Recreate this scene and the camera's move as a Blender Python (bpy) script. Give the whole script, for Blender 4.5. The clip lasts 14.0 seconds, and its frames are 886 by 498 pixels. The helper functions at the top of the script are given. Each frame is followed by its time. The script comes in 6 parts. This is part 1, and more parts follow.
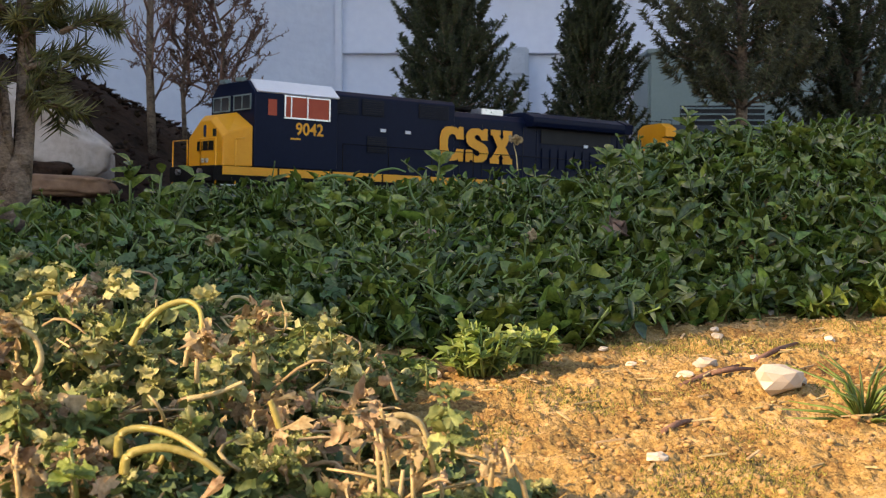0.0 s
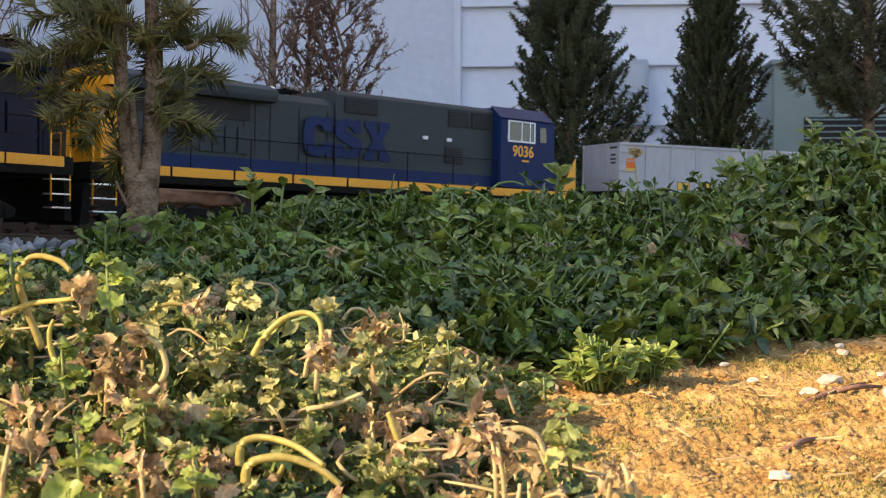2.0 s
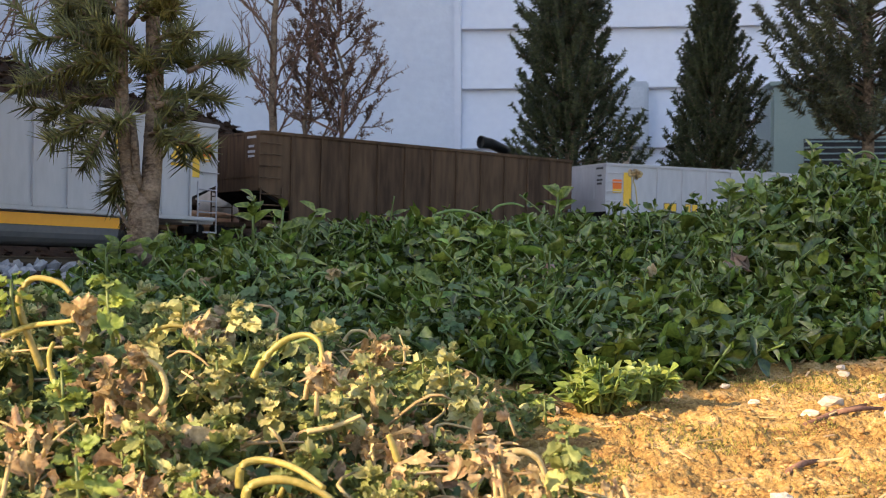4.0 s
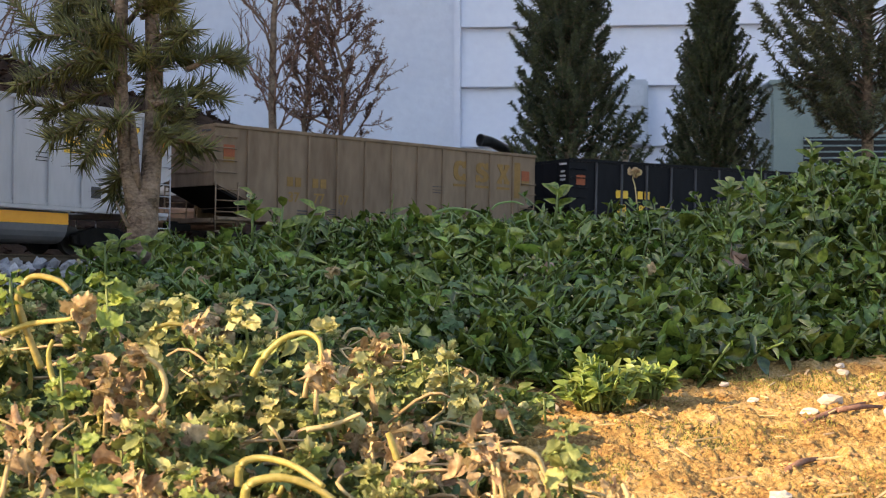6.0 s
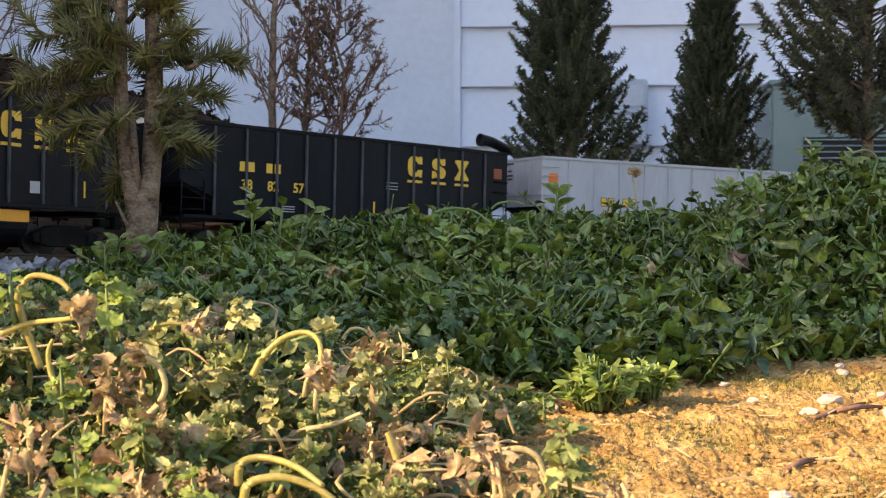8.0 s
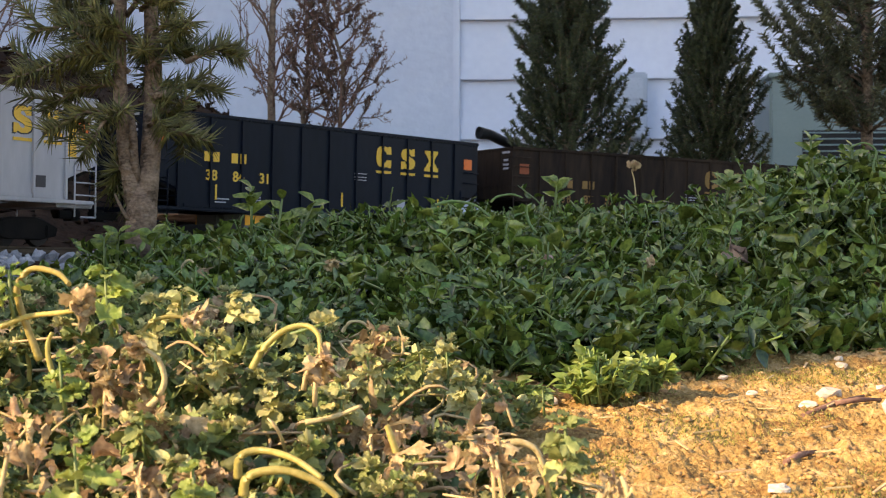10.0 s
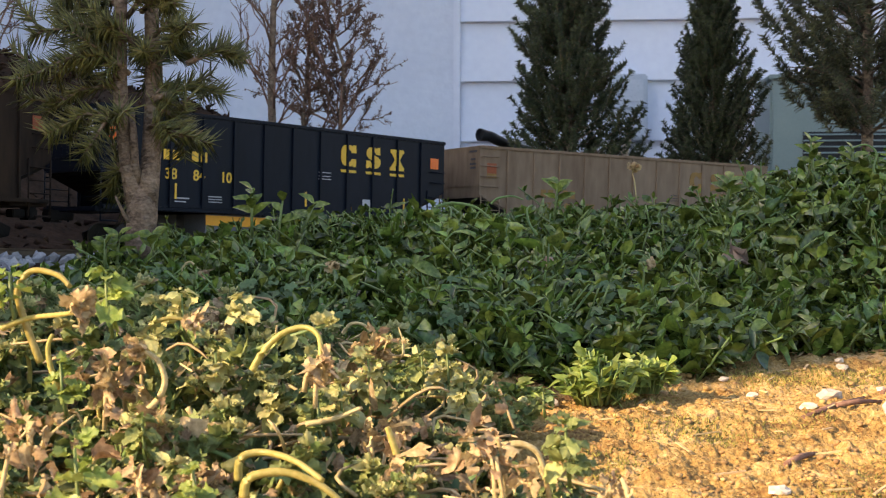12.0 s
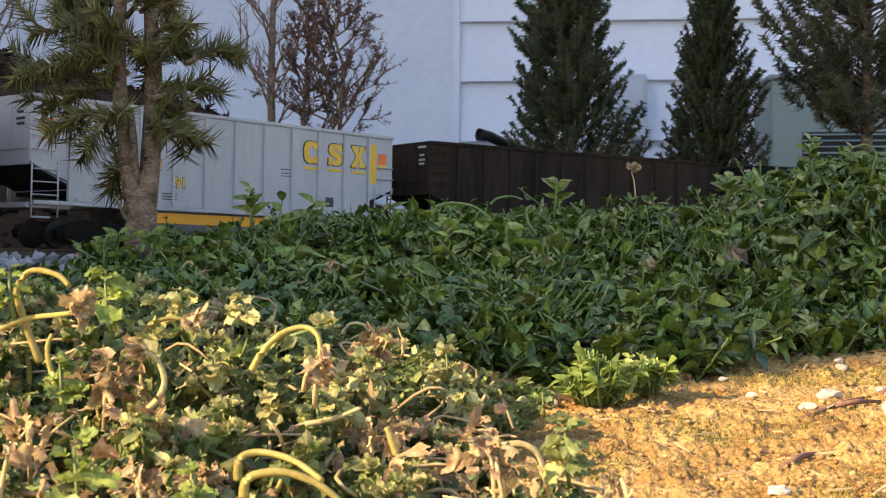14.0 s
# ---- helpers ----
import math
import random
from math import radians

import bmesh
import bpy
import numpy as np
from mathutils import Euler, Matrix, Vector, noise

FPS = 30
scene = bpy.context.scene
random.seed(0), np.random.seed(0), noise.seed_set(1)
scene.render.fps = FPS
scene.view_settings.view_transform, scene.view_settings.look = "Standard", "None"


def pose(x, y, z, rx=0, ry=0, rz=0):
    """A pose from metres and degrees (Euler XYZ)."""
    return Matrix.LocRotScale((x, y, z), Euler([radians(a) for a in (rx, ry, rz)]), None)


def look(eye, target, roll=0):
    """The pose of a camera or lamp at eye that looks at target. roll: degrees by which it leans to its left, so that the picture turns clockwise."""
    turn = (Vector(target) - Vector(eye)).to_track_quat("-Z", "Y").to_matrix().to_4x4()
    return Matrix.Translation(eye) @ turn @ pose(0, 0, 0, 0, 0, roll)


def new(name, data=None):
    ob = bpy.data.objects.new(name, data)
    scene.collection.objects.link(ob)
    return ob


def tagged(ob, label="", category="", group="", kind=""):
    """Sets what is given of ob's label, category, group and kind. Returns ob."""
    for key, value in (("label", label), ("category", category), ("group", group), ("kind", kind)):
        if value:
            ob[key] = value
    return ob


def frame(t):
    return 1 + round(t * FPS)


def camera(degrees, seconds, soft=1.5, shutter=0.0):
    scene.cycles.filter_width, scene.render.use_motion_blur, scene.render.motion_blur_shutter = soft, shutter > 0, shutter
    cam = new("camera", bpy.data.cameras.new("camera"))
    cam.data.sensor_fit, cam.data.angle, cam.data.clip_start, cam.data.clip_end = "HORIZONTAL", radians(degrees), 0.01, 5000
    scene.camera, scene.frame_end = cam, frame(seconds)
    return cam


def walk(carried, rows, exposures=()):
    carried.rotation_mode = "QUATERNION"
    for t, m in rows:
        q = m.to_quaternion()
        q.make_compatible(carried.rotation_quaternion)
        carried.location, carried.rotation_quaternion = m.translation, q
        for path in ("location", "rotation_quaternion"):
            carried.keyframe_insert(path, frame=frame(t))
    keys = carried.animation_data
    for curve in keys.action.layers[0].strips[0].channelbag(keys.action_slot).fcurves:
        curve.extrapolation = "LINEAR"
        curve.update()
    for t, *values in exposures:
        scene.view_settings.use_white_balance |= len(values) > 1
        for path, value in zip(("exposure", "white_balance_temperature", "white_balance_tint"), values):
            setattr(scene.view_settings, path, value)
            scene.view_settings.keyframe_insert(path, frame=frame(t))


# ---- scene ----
# ---- camera ----
cam = camera(37.0, 14.0, soft=1.0)
cam.data.dof.use_dof, cam.data.dof.focus_distance, cam.data.dof.aperture_fstop = True, 0.78, 46.0
EYE = (0.0, 0.0, 0.10)
TURNS = [  # seconds, yaw, pitch, roll
    (0, -5.047, -1.746, 0.117), (0.5, -1.412, -1.350, 0.213), (1, 0.057, -1.117, 0.079), (1.5, 0.087, -1.272, 0.083),
    (2, 0.057, -1.175, 0.030), (2.5, 0.055, -0.530, 0.073), (3, 0.069, -0.190, 0.074), (5.5, 0.063, -0.311, 0.057),
    (6, 0.046, -0.311, 0.056), (6.5, 0.036, -0.325, 0.0), (7, 0.036, -0.389, 0.043), (7.5, 0.036, -0.363, 0.0),
    (8, 0.036, -0.325, 0.0), (10.5, 0.0, -0.660, 0.0), (11, 0.0, -0.548, 0.0), (11.5, 0.024, -0.548, 0.016),
    (12, 0.021, -0.548, 0.013), (12.5, 0.0, -0.540, 0.04), (13, 0.0, -0.585, 0.0), (13.5, 0.0, -0.622, 0.0), (14, 0.0, -0.548, 0.0),
]
walk(cam, [(t, pose(*EYE, 90 + p, r, y)) for t, y, p, r in TURNS], exposures=((0.0, 1.4, 7150, 17), (1.5, 1.6, 7150, 17), (3.0, 1.75, 7150, 17), (14.0, 1.75, 7150, 17)))

# ---- world and sun ----
SUN_EL, SUN_AZ = 29.0, 116.0  # degrees above the ground; from +y towards -x
world = bpy.data.worlds.new("world")
scene.world = world
world.use_nodes = True
wn = world.node_tree.nodes
sky = wn.new("ShaderNodeTexSky")
sky.sky_type, sky.sun_disc = "NISHITA", False
sky.sun_elevation, sky.sun_rotation = radians(SUN_EL), radians(-SUN_AZ)
world.node_tree.links.new(sky.outputs[0], wn["Background"].inputs[0])
wn["Background"].inputs[1].default_value = 0.111
sun_dir = Vector((-math.sin(radians(SUN_AZ)) * math.cos(radians(SUN_EL)), math.cos(radians(SUN_AZ)) * math.cos(radians(SUN_EL)), math.sin(radians(SUN_EL))))
sun = new("sun", bpy.data.lights.new("sun", "SUN"))
sun.data.energy, sun.data.angle, sun.data.color = 3.4, radians(0.5), (1.0, 0.74, 0.43)
sun.matrix_world = look(sun_dir * 20, (0, 0, 0))


# ---- materials ----
def mat(name, a, b=None, rough=0.6, metal=0.0, scale=60.0, fine=None, bump=0.0, bump_scale=None, rnd=0.0, island=0.0,
        coat=0.0, stretch=(1, 1, 1), third=None, glow=0.0, trans=0.0, spec=0.5, relief=0.25):
    """Two colours mixed by noise at two scales, with bump, and optional spread by object or by island."""
    m = bpy.data.materials.new(name)
    m.use_nodes = True
    nt = m.node_tree
    n, l = nt.nodes, nt.links
    bs = n["Principled BSDF"]
    out = n["Material Output"]
    b = b or tuple(c * 0.8 for c in a)
    co = n.new("ShaderNodeTexCoord")
    mp = n.new("ShaderNodeMapping")
    mp.inputs["Scale"].default_value = stretch
    l.new(co.outputs["Object"], mp.inputs["Vector"])
    n1 = n.new("ShaderNodeTexNoise")
    n1.inputs["Scale"].default_value, n1.inputs["Detail"].default_value = scale, 6
    n2 = n.new("ShaderNodeTexNoise")
    n2.inputs["Scale"].default_value, n2.inputs["Detail"].default_value = fine or scale * 9, 4
    for q in (n1, n2):
        l.new(mp.outputs[0], q.inputs["Vector"])
    add = n.new("ShaderNodeMath")
    add.operation = "MULTIPLY_ADD"
    add.inputs[1].default_value = 0.45
    l.new(n2.outputs["Fac"], add.inputs[0])
    mul = n.new("ShaderNodeMath")
    mul.operation = "MULTIPLY"
    mul.inputs[1].default_value = 0.55
    l.new(n1.outputs["Fac"], mul.inputs[0])
    l.new(mul.outputs[0], add.inputs[2])
    ramp = n.new("ShaderNodeValToRGB")
    ramp.color_ramp.elements[0].position, ramp.color_ramp.elements[1].position = 0.36, 0.64
    ramp.color_ramp.elements[0].color, ramp.color_ramp.elements[1].color = (*a, 1), (*b, 1)
    if third:
        e = ramp.color_ramp.elements.new(0.5)
        e.color = (*third, 1)
    l.new(add.outputs[0], ramp.inputs[0])
    col = ramp.outputs[0]
    if rnd or island:
        hs = n.new("ShaderNodeHueSaturation")
        src = n.new("ShaderNodeNewGeometry").outputs["Random Per Island"] if island else n.new("ShaderNodeObjectInfo").outputs["Random"]
        amt = island or rnd
        mr = n.new("ShaderNodeMapRange")
        mr.inputs["To Min"].default_value, mr.inputs["To Max"].default_value = 1 - amt, 1 + amt
        l.new(src, mr.inputs["Value"])
        l.new(mr.outputs[0], hs.inputs["Value"])
        w = n.new("ShaderNodeMath")
        w.operation = "MULTIPLY"
        w.inputs[1].default_value = 7.31
        l.new(src, w.inputs[0])
        fr = n.new("ShaderNodeMath")
        fr.operation = "FRACT"
        l.new(w.outputs[0], fr.inputs[0])
        mh = n.new("ShaderNodeMapRange")
        mh.inputs["To Min"].default_value, mh.inputs["To Max"].default_value = 0.5 - 0.05 * amt, 0.5 + 0.05 * amt
        l.new(fr.outputs[0], mh.inputs["Value"])
        l.new(mh.outputs[0], hs.inputs["Hue"])
        l.new(col, hs.inputs["Color"])
        col = hs.outputs[0]
    l.new(col, bs.inputs["Base Color"])
    rr = n.new("ShaderNodeMapRange")
    rr.inputs["To Min"].default_value, rr.inputs["To Max"].default_value = max(rough - 0.1, 0.03), min(rough + 0.1, 1)
    l.new(n2.outputs["Fac"], rr.inputs["Value"])
    l.new(rr.outputs[0], bs.inputs["Roughness"])
    bs.inputs["Metallic"].default_value = metal
    bs.inputs["Specular IOR Level"].default_value = spec
    bs.inputs["Coat Weight"].default_value = coat
    if bump:
        bp = n.new("ShaderNodeBump")
        bp.inputs["Strength"].default_value, bp.inputs["Distance"].default_value = bump, relief / (bump_scale or scale)
        nb = n.new("ShaderNodeTexNoise")
        nb.inputs["Scale"].default_value, nb.inputs["Detail"].default_value = bump_scale or scale, 8
        l.new(mp.outputs[0], nb.inputs["Vector"])
        l.new(nb.outputs["Fac"], bp.inputs["Height"])
        l.new(bp.outputs[0], bs.inputs["Normal"])
    if trans:
        tb = n.new("ShaderNodeBsdfTranslucent")
        l.new(col, tb.inputs["Color"])
        mx = n.new("ShaderNodeMixShader")
        mx.inputs[0].default_value = trans
        l.new(bs.outputs[0], mx.inputs[1])
        l.new(tb.outputs[0], mx.inputs[2])
        l.new(mx.outputs[0], out.inputs[0])
    return m


M = {
    "soil": mat("soil", (0.17, 0.090, 0.036), (0.50, 0.345, 0.175), rough=0.95, spec=0.15, scale=38, fine=520, bump=1.0, bump_scale=420, third=(0.35, 0.235, 0.084), relief=0.8),
    "siding": mat("siding", (0.62, 0.67, 0.78), (0.69, 0.74, 0.84), rough=0.5, scale=3, fine=40, bump=0.06, bump_scale=30),
    "stucco": mat("stucco", (0.57, 0.63, 0.74), (0.65, 0.71, 0.81), rough=0.75, scale=4, fine=40, bump=0.5, bump_scale=22),
    "roof": mat("roof_shingle", (0.10, 0.09, 0.085), (0.16, 0.15, 0.14), rough=0.9, scale=30),
    "unit": mat("grey_green_enamel", (0.17, 0.235, 0.225), (0.20, 0.265, 0.25), rough=0.45, scale=8, fine=120),
    "unit_dark": mat("dark_recess", (0.012, 0.012, 0.013), (0.02, 0.02, 0.02), rough=0.8),
    "meter": mat("grey_plastic", (0.36, 0.42, 0.50), (0.42, 0.48, 0.56), rough=0.5, scale=20),
    "meter_cover": mat("pale_grey_plastic", (0.40, 0.46, 0.54), (0.46, 0.52, 0.60), rough=0.3, scale=20),
    "meter_dark": mat("slate_plastic", (0.20, 0.24, 0.29), (0.26, 0.30, 0.35), rough=0.5, scale=20),
    "hose": mat("black_corrugated_plastic", (0.012, 0.014, 0.016), (0.03, 0.032, 0.035), rough=0.45, scale=80),
    "stake": mat("bare_wood", (0.42, 0.33, 0.24), (0.52, 0.42, 0.32), rough=0.8, scale=60),
    "mulch": mat("mulch", (0.012, 0.008, 0.006), (0.055, 0.030, 0.018), rough=0.95, spec=0.12, scale=40, fine=260, island=0.45),
    "boulder": mat("sandstone", (0.40, 0.33, 0.26), (0.58, 0.50, 0.42), rough=0.9, scale=10, fine=120, bump=0.5, bump_scale=50),
    "boulder2": mat("rust_sandstone", (0.16, 0.085, 0.048), (0.29, 0.17, 0.095), rough=0.9, scale=14, fine=120, bump=0.5, bump_scale=60),
    "ballast": mat("grey_ballast_stone", (0.22, 0.23, 0.25), (0.42, 0.43, 0.45), rough=0.9, scale=60, fine=500, rnd=0.4),
    "bark": mat("bark", (0.070, 0.046, 0.030), (0.29, 0.215, 0.150), rough=0.95, scale=70, fine=380, bump=1.0, bump_scale=150, stretch=(1, 1, 1.5), relief=0.7),
    "bark2": mat("reddish_bare_bark", (0.12, 0.062, 0.042), (0.27, 0.165, 0.115), rough=0.95, scale=60, bump=0.6, bump_scale=200, island=0.3),
    "needle": mat("spruce_needle", (0.034, 0.050, 0.008), (0.245, 0.235, 0.070), rough=0.35, scale=30, island=0.45, trans=0.2),
    "needle2": mat("pine_needle", (0.019, 0.034, 0.012), (0.082, 0.100, 0.036), rough=0.5, scale=16, island=0.5, trans=0.12),
    "needle3": mat("olive_pine_needle", (0.034, 0.044, 0.017), (0.115, 0.120, 0.050), rough=0.5, scale=16, island=0.5, trans=0.12),
    "dry_needle": mat("dead_needle", (0.060, 0.031, 0.020), (0.20, 0.115, 0.070), rough=0.9, scale=30, island=0.5),
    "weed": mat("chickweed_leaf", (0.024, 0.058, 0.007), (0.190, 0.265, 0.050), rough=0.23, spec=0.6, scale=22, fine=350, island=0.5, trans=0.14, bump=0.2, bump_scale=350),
    "weed_stem": mat("weed_stem", (0.10, 0.19, 0.05), (0.20, 0.27, 0.10), rough=0.5, scale=40, island=0.3, trans=0.15),
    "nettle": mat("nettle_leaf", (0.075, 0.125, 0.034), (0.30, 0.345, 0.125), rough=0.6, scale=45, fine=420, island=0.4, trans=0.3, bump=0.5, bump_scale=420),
    # darker, bluer copy of the nettle leaf with shade put into the colour
    "nettle_shade": mat("shade_toned_nettle_leaf", (0.060, 0.12, 0.045), (0.14, 0.21, 0.09), rough=0.65, scale=45, fine=420, island=0.3, trans=0.2, bump=0.5, bump_scale=420),
    "nettle_tip": mat("pale_nettle_tip", (0.25, 0.30, 0.100), (0.58, 0.55, 0.28), rough=0.6, scale=60, fine=420, island=0.3, trans=0.35, bump=0.4, bump_scale=420),
    "arch": mat("wilted_stem", (0.30, 0.275, 0.065), (0.50, 0.43, 0.15), rough=0.42, scale=60, fine=500, trans=0.25, rnd=0.2),
    "dry": mat("dry_leaf", (0.22, 0.140, 0.068), (0.62, 0.49, 0.30), rough=0.85, scale=70, fine=500, island=0.35, trans=0.3, bump=0.5, bump_scale=400),
    "dead_leaf": mat("pinkish_dead_leaf", (0.34, 0.22, 0.17), (0.50, 0.36, 0.28), rough=0.85, scale=70, fine=500, trans=0.15, rnd=0.2),
    "straw": mat("straw", (0.30, 0.22, 0.10), (0.52, 0.42, 0.24), rough=0.8, scale=70, island=0.3),
    "pebble": mat("pale_pebble", (0.44, 0.38, 0.31), (0.68, 0.62, 0.54), rough=0.8, scale=60, fine=500, rnd=0.25),
    "grass": mat("grass_blade", (0.14, 0.24, 0.05), (0.24, 0.33, 0.09), rough=0.45, scale=40, island=0.25, trans=0.3),
    # train
    "navy": mat("navy_paint", spec=0.1, a=(0.004, 0.008, 0.026), b=(0.006, 0.011, 0.032), rough=0.38, scale=14, fine=200),
    "blue": mat("blue_paint", spec=0.1, a=(0.008, 0.022, 0.085), b=(0.012, 0.030, 0.105), rough=0.38, scale=14, fine=200),
    "grey": mat("slate_grey_paint", spec=0.1, a=(0.040, 0.050, 0.056), b=(0.052, 0.062, 0.068), rough=0.45, scale=14, fine=200),
    "gold": mat("golden_yellow_paint", (0.84, 0.345, 0.006), (0.90, 0.40, 0.012), rough=0.42, scale=20, fine=200),
    "silver": mat("bright_metal", (0.62, 0.63, 0.65), (0.75, 0.76, 0.78), rough=0.3, metal=0.9, scale=40),
    "white": mat("white_paint", (0.74, 0.76, 0.80), (0.80, 0.82, 0.85), rough=0.5, scale=30),
    "under": mat("grimy_black", (0.006, 0.006, 0.006), (0.016, 0.014, 0.012), rough=0.75, spec=0.1, scale=60),
    "wheel": mat("wheel_steel", (0.015, 0.014, 0.013), (0.045, 0.040, 0.036), rough=0.6, metal=0.3, scale=80),
    "rail": mat("brass_rail", (0.075, 0.055, 0.035), (0.12, 0.09, 0.06), rough=0.45, metal=0.6, scale=60),
    "tie": mat("weathered_tie", (0.035, 0.024, 0.018), (0.07, 0.05, 0.038), rough=0.9, scale=60, stretch=(1, 0.2, 1), rnd=0.3),
    "glass": mat("cab_glass", (0.03, 0.035, 0.04), (0.04, 0.045, 0.05), rough=0.08, scale=10),
    "seat": mat("red_orange_cab_wall", (0.42, 0.055, 0.02), (0.50, 0.08, 0.03), rough=0.6, scale=60),
    "orange": mat("orange_decal", (0.75, 0.14, 0.012), (0.82, 0.18, 0.02), rough=0.5, scale=60),
    "c_white": mat("pale_grey_car_paint", (0.36, 0.37, 0.395), (0.44, 0.45, 0.475), rough=0.5, scale=16, fine=140, stretch=(1, 1, 0.3)),
    "c_tan": mat("dusty_tan_car_paint", spec=0.1, a=(0.155, 0.108, 0.072), b=(0.255, 0.188, 0.128), rough=0.8, scale=14, fine=120, stretch=(1, 1, 0.25)),
    "c_brown": mat("rusty_brown_car_paint", spec=0.1, a=(0.050, 0.032, 0.022), b=(0.125, 0.080, 0.050), rough=0.85, scale=20, fine=160, stretch=(1, 1, 0.15)),
    "c_black": mat("black_car_paint", spec=0.1, a=(0.004, 0.005, 0.007), b=(0.010, 0.011, 0.014), rough=0.5, scale=16, fine=140, stretch=(1, 1, 0.3)),
    "c_navy": mat("blue_black_car_paint", spec=0.1, a=(0.005, 0.008, 0.014), b=(0.009, 0.013, 0.022), rough=0.45, scale=16, fine=140, stretch=(1, 1, 0.3)),
    "c_dark": mat("sooty_car_paint", spec=0.1, a=(0.013, 0.010, 0.009), b=(0.042, 0.029, 0.020), rough=0.8, scale=16, fine=140, stretch=(1, 1, 0.2)),
    # black ribs: their edge highlights are put into the colour as paler streaks
    "c_rib_highlight": mat("black_rib_highlight", spec=0.2, a=(0.012, 0.013, 0.016), b=(0.11, 0.115, 0.125), rough=0.7, scale=22, fine=160, stretch=(1, 1, 0.25)),
    "letter": mat("stencil_yellow_paint", (0.70, 0.41, 0.025), (0.80, 0.49, 0.045), rough=0.5, scale=60, fine=400),
    "orange_dull": mat("faded_orange_decal", (0.22, 0.055, 0.018), (0.34, 0.09, 0.03), rough=0.7, scale=60),
    "ochre": mat("dusty_ochre_paint", (0.20, 0.115, 0.03), (0.29, 0.17, 0.05), rough=0.8, scale=40),
    "dark_mark": mat("dark_marking", (0.03, 0.03, 0.035), (0.05, 0.05, 0.055), rough=0.6, scale=40),
}


# ---- mesh helpers ----
def mesh_of(name, bm):
    me = bpy.data.meshes.new(name)
    bm.normal_update()
    bm.to_mesh(me)
    bm.free()
    return me


def part(name, bm, material, parent, label=""):
    """Links a bmesh (or a ready mesh) as one mesh object under a thing or a part."""
    me = bm if isinstance(bm, bpy.types.Mesh) else mesh_of(name, bm)
    if material and not me.materials:
        me.materials.append(material)
    ob = new(name, me)
    ob.parent = parent
    return tagged(ob, label)


def solid(name, bm, material, label, category, kind="", group="", m=None):
    me = bm if isinstance(bm, bpy.types.Mesh) else mesh_of(name, bm)
    if not me.materials:
        me.materials.append(material)
    ob = tagged(new(name, me), label, category, group, kind)
    if m:
        ob.matrix_world = m
    return ob


def thing(name, label, category, group="", m=None):
    ob = tagged(new(name), label, category, group)
    ob.empty_display_size = 0.02
    if m:
        ob.matrix_world = m
    return ob


def box(x0, x1, y0, y1, z0, z1, bevel=0.0, bm=None):
    b = bmesh.new()
    bmesh.ops.create_cube(b, size=1)
    for v in b.verts:
        v.co = ((x0 + x1) / 2 + v.co.x * (x1 - x0), (y0 + y1) / 2 + v.co.y * (y1 - y0), (z0 + z1) / 2 + v.co.z * (z1 - z0))
    if bevel:
        bmesh.ops.bevel(b, geom=b.edges[:], offset=bevel, segments=2, affect="EDGES")
    return join(bm, b)


def join(bm, b):
    if bm is None:
        return b
    me = bpy.data.meshes.new("tmp")
    b.to_mesh(me)
    b.free()
    bm.from_mesh(me)
    bpy.data.meshes.remove(me)
    return bm


def prism(poly, y0, y1, axis="y", bevel=0.0, bm=None):
    """A polygon of (x, z), or (y, z) for axis x, swept from y0 to y1."""
    b = bmesh.new()
    def at(p, q):
        return (p[0], q, p[1]) if axis == "y" else ((q, p[0], p[1]) if axis == "x" else (p[0], p[1], q))
    lo = [b.verts.new(at(p, y0)) for p in poly]
    hi = [b.verts.new(at(p, y1)) for p in poly]
    b.faces.new(lo), b.faces.new(hi[::-1])
    for i in range(len(poly)):
        j = (i + 1) % len(poly)
        b.faces.new((lo[i], hi[i], hi[j], lo[j]))
    bmesh.ops.recalc_face_normals(b, faces=b.faces[:])
    if bevel:
        bmesh.ops.bevel(b, geom=b.edges[:], offset=bevel, segments=1, affect="EDGES")
    return join(bm, b)


def rod(points, radii, sides=6, bm=None):
    """A tapered tube along points."""
    b = bm or bmesh.new()
    rings = []
    pts = [Vector(p) for p in points]
    for i, p in enumerate(pts):
        d = (pts[min(i + 1, len(pts) - 1)] - pts[max(i - 1, 0)]).normalized()
        s = d.cross(Vector((0.31, 0.22, 0.93)) if abs(d.z) < 0.8 else Vector((1, 0.1, 0))).normalized()
        q = d.cross(s)
        r = radii if isinstance(radii, (int, float)) else radii[i]
        rings.append([b.verts.new(p + (s * math.cos(a) + q * math.sin(a)) * r) for a in (2 * math.pi * k / sides for k in range(sides))])
    for r0, r1 in zip(rings, rings[1:]):
        for k in range(sides):
            f = b.faces.new((r0[k], r0[(k + 1) % sides], r1[(k + 1) % sides], r1[k]))
            f.smooth = True
    b.faces.new(rings[0][::-1]), b.faces.new(rings[-1])
    return b


def from_arrays(name, verts, faces, material, smooth=True):
    me = bpy.data.meshes.new(name)
    me.from_pydata([tuple(v) for v in verts], [], [tuple(f) for f in faces])
    me.materials.append(material)
    if smooth:
        me.polygons.foreach_set("use_smooth", [True] * len(me.polygons))
    me.update()
    return me


def lettering(text, size, material, parent, m, name="lettering", label="", swell=0.02):
    cu = bpy.data.curves.new("t", "FONT")
    cu.body, cu.size, cu.extrude, cu.align_x, cu.offset = text, size, 0.0002, "CENTER", size * swell
    ob = bpy.data.objects.new("t", cu)
    me = bpy.data.meshes.new_from_object(ob)
    bpy.data.objects.remove(ob)
    me.materials.clear()
    me.materials.append(material)
    me.transform(m)
    return part(name, me, None, parent, label)


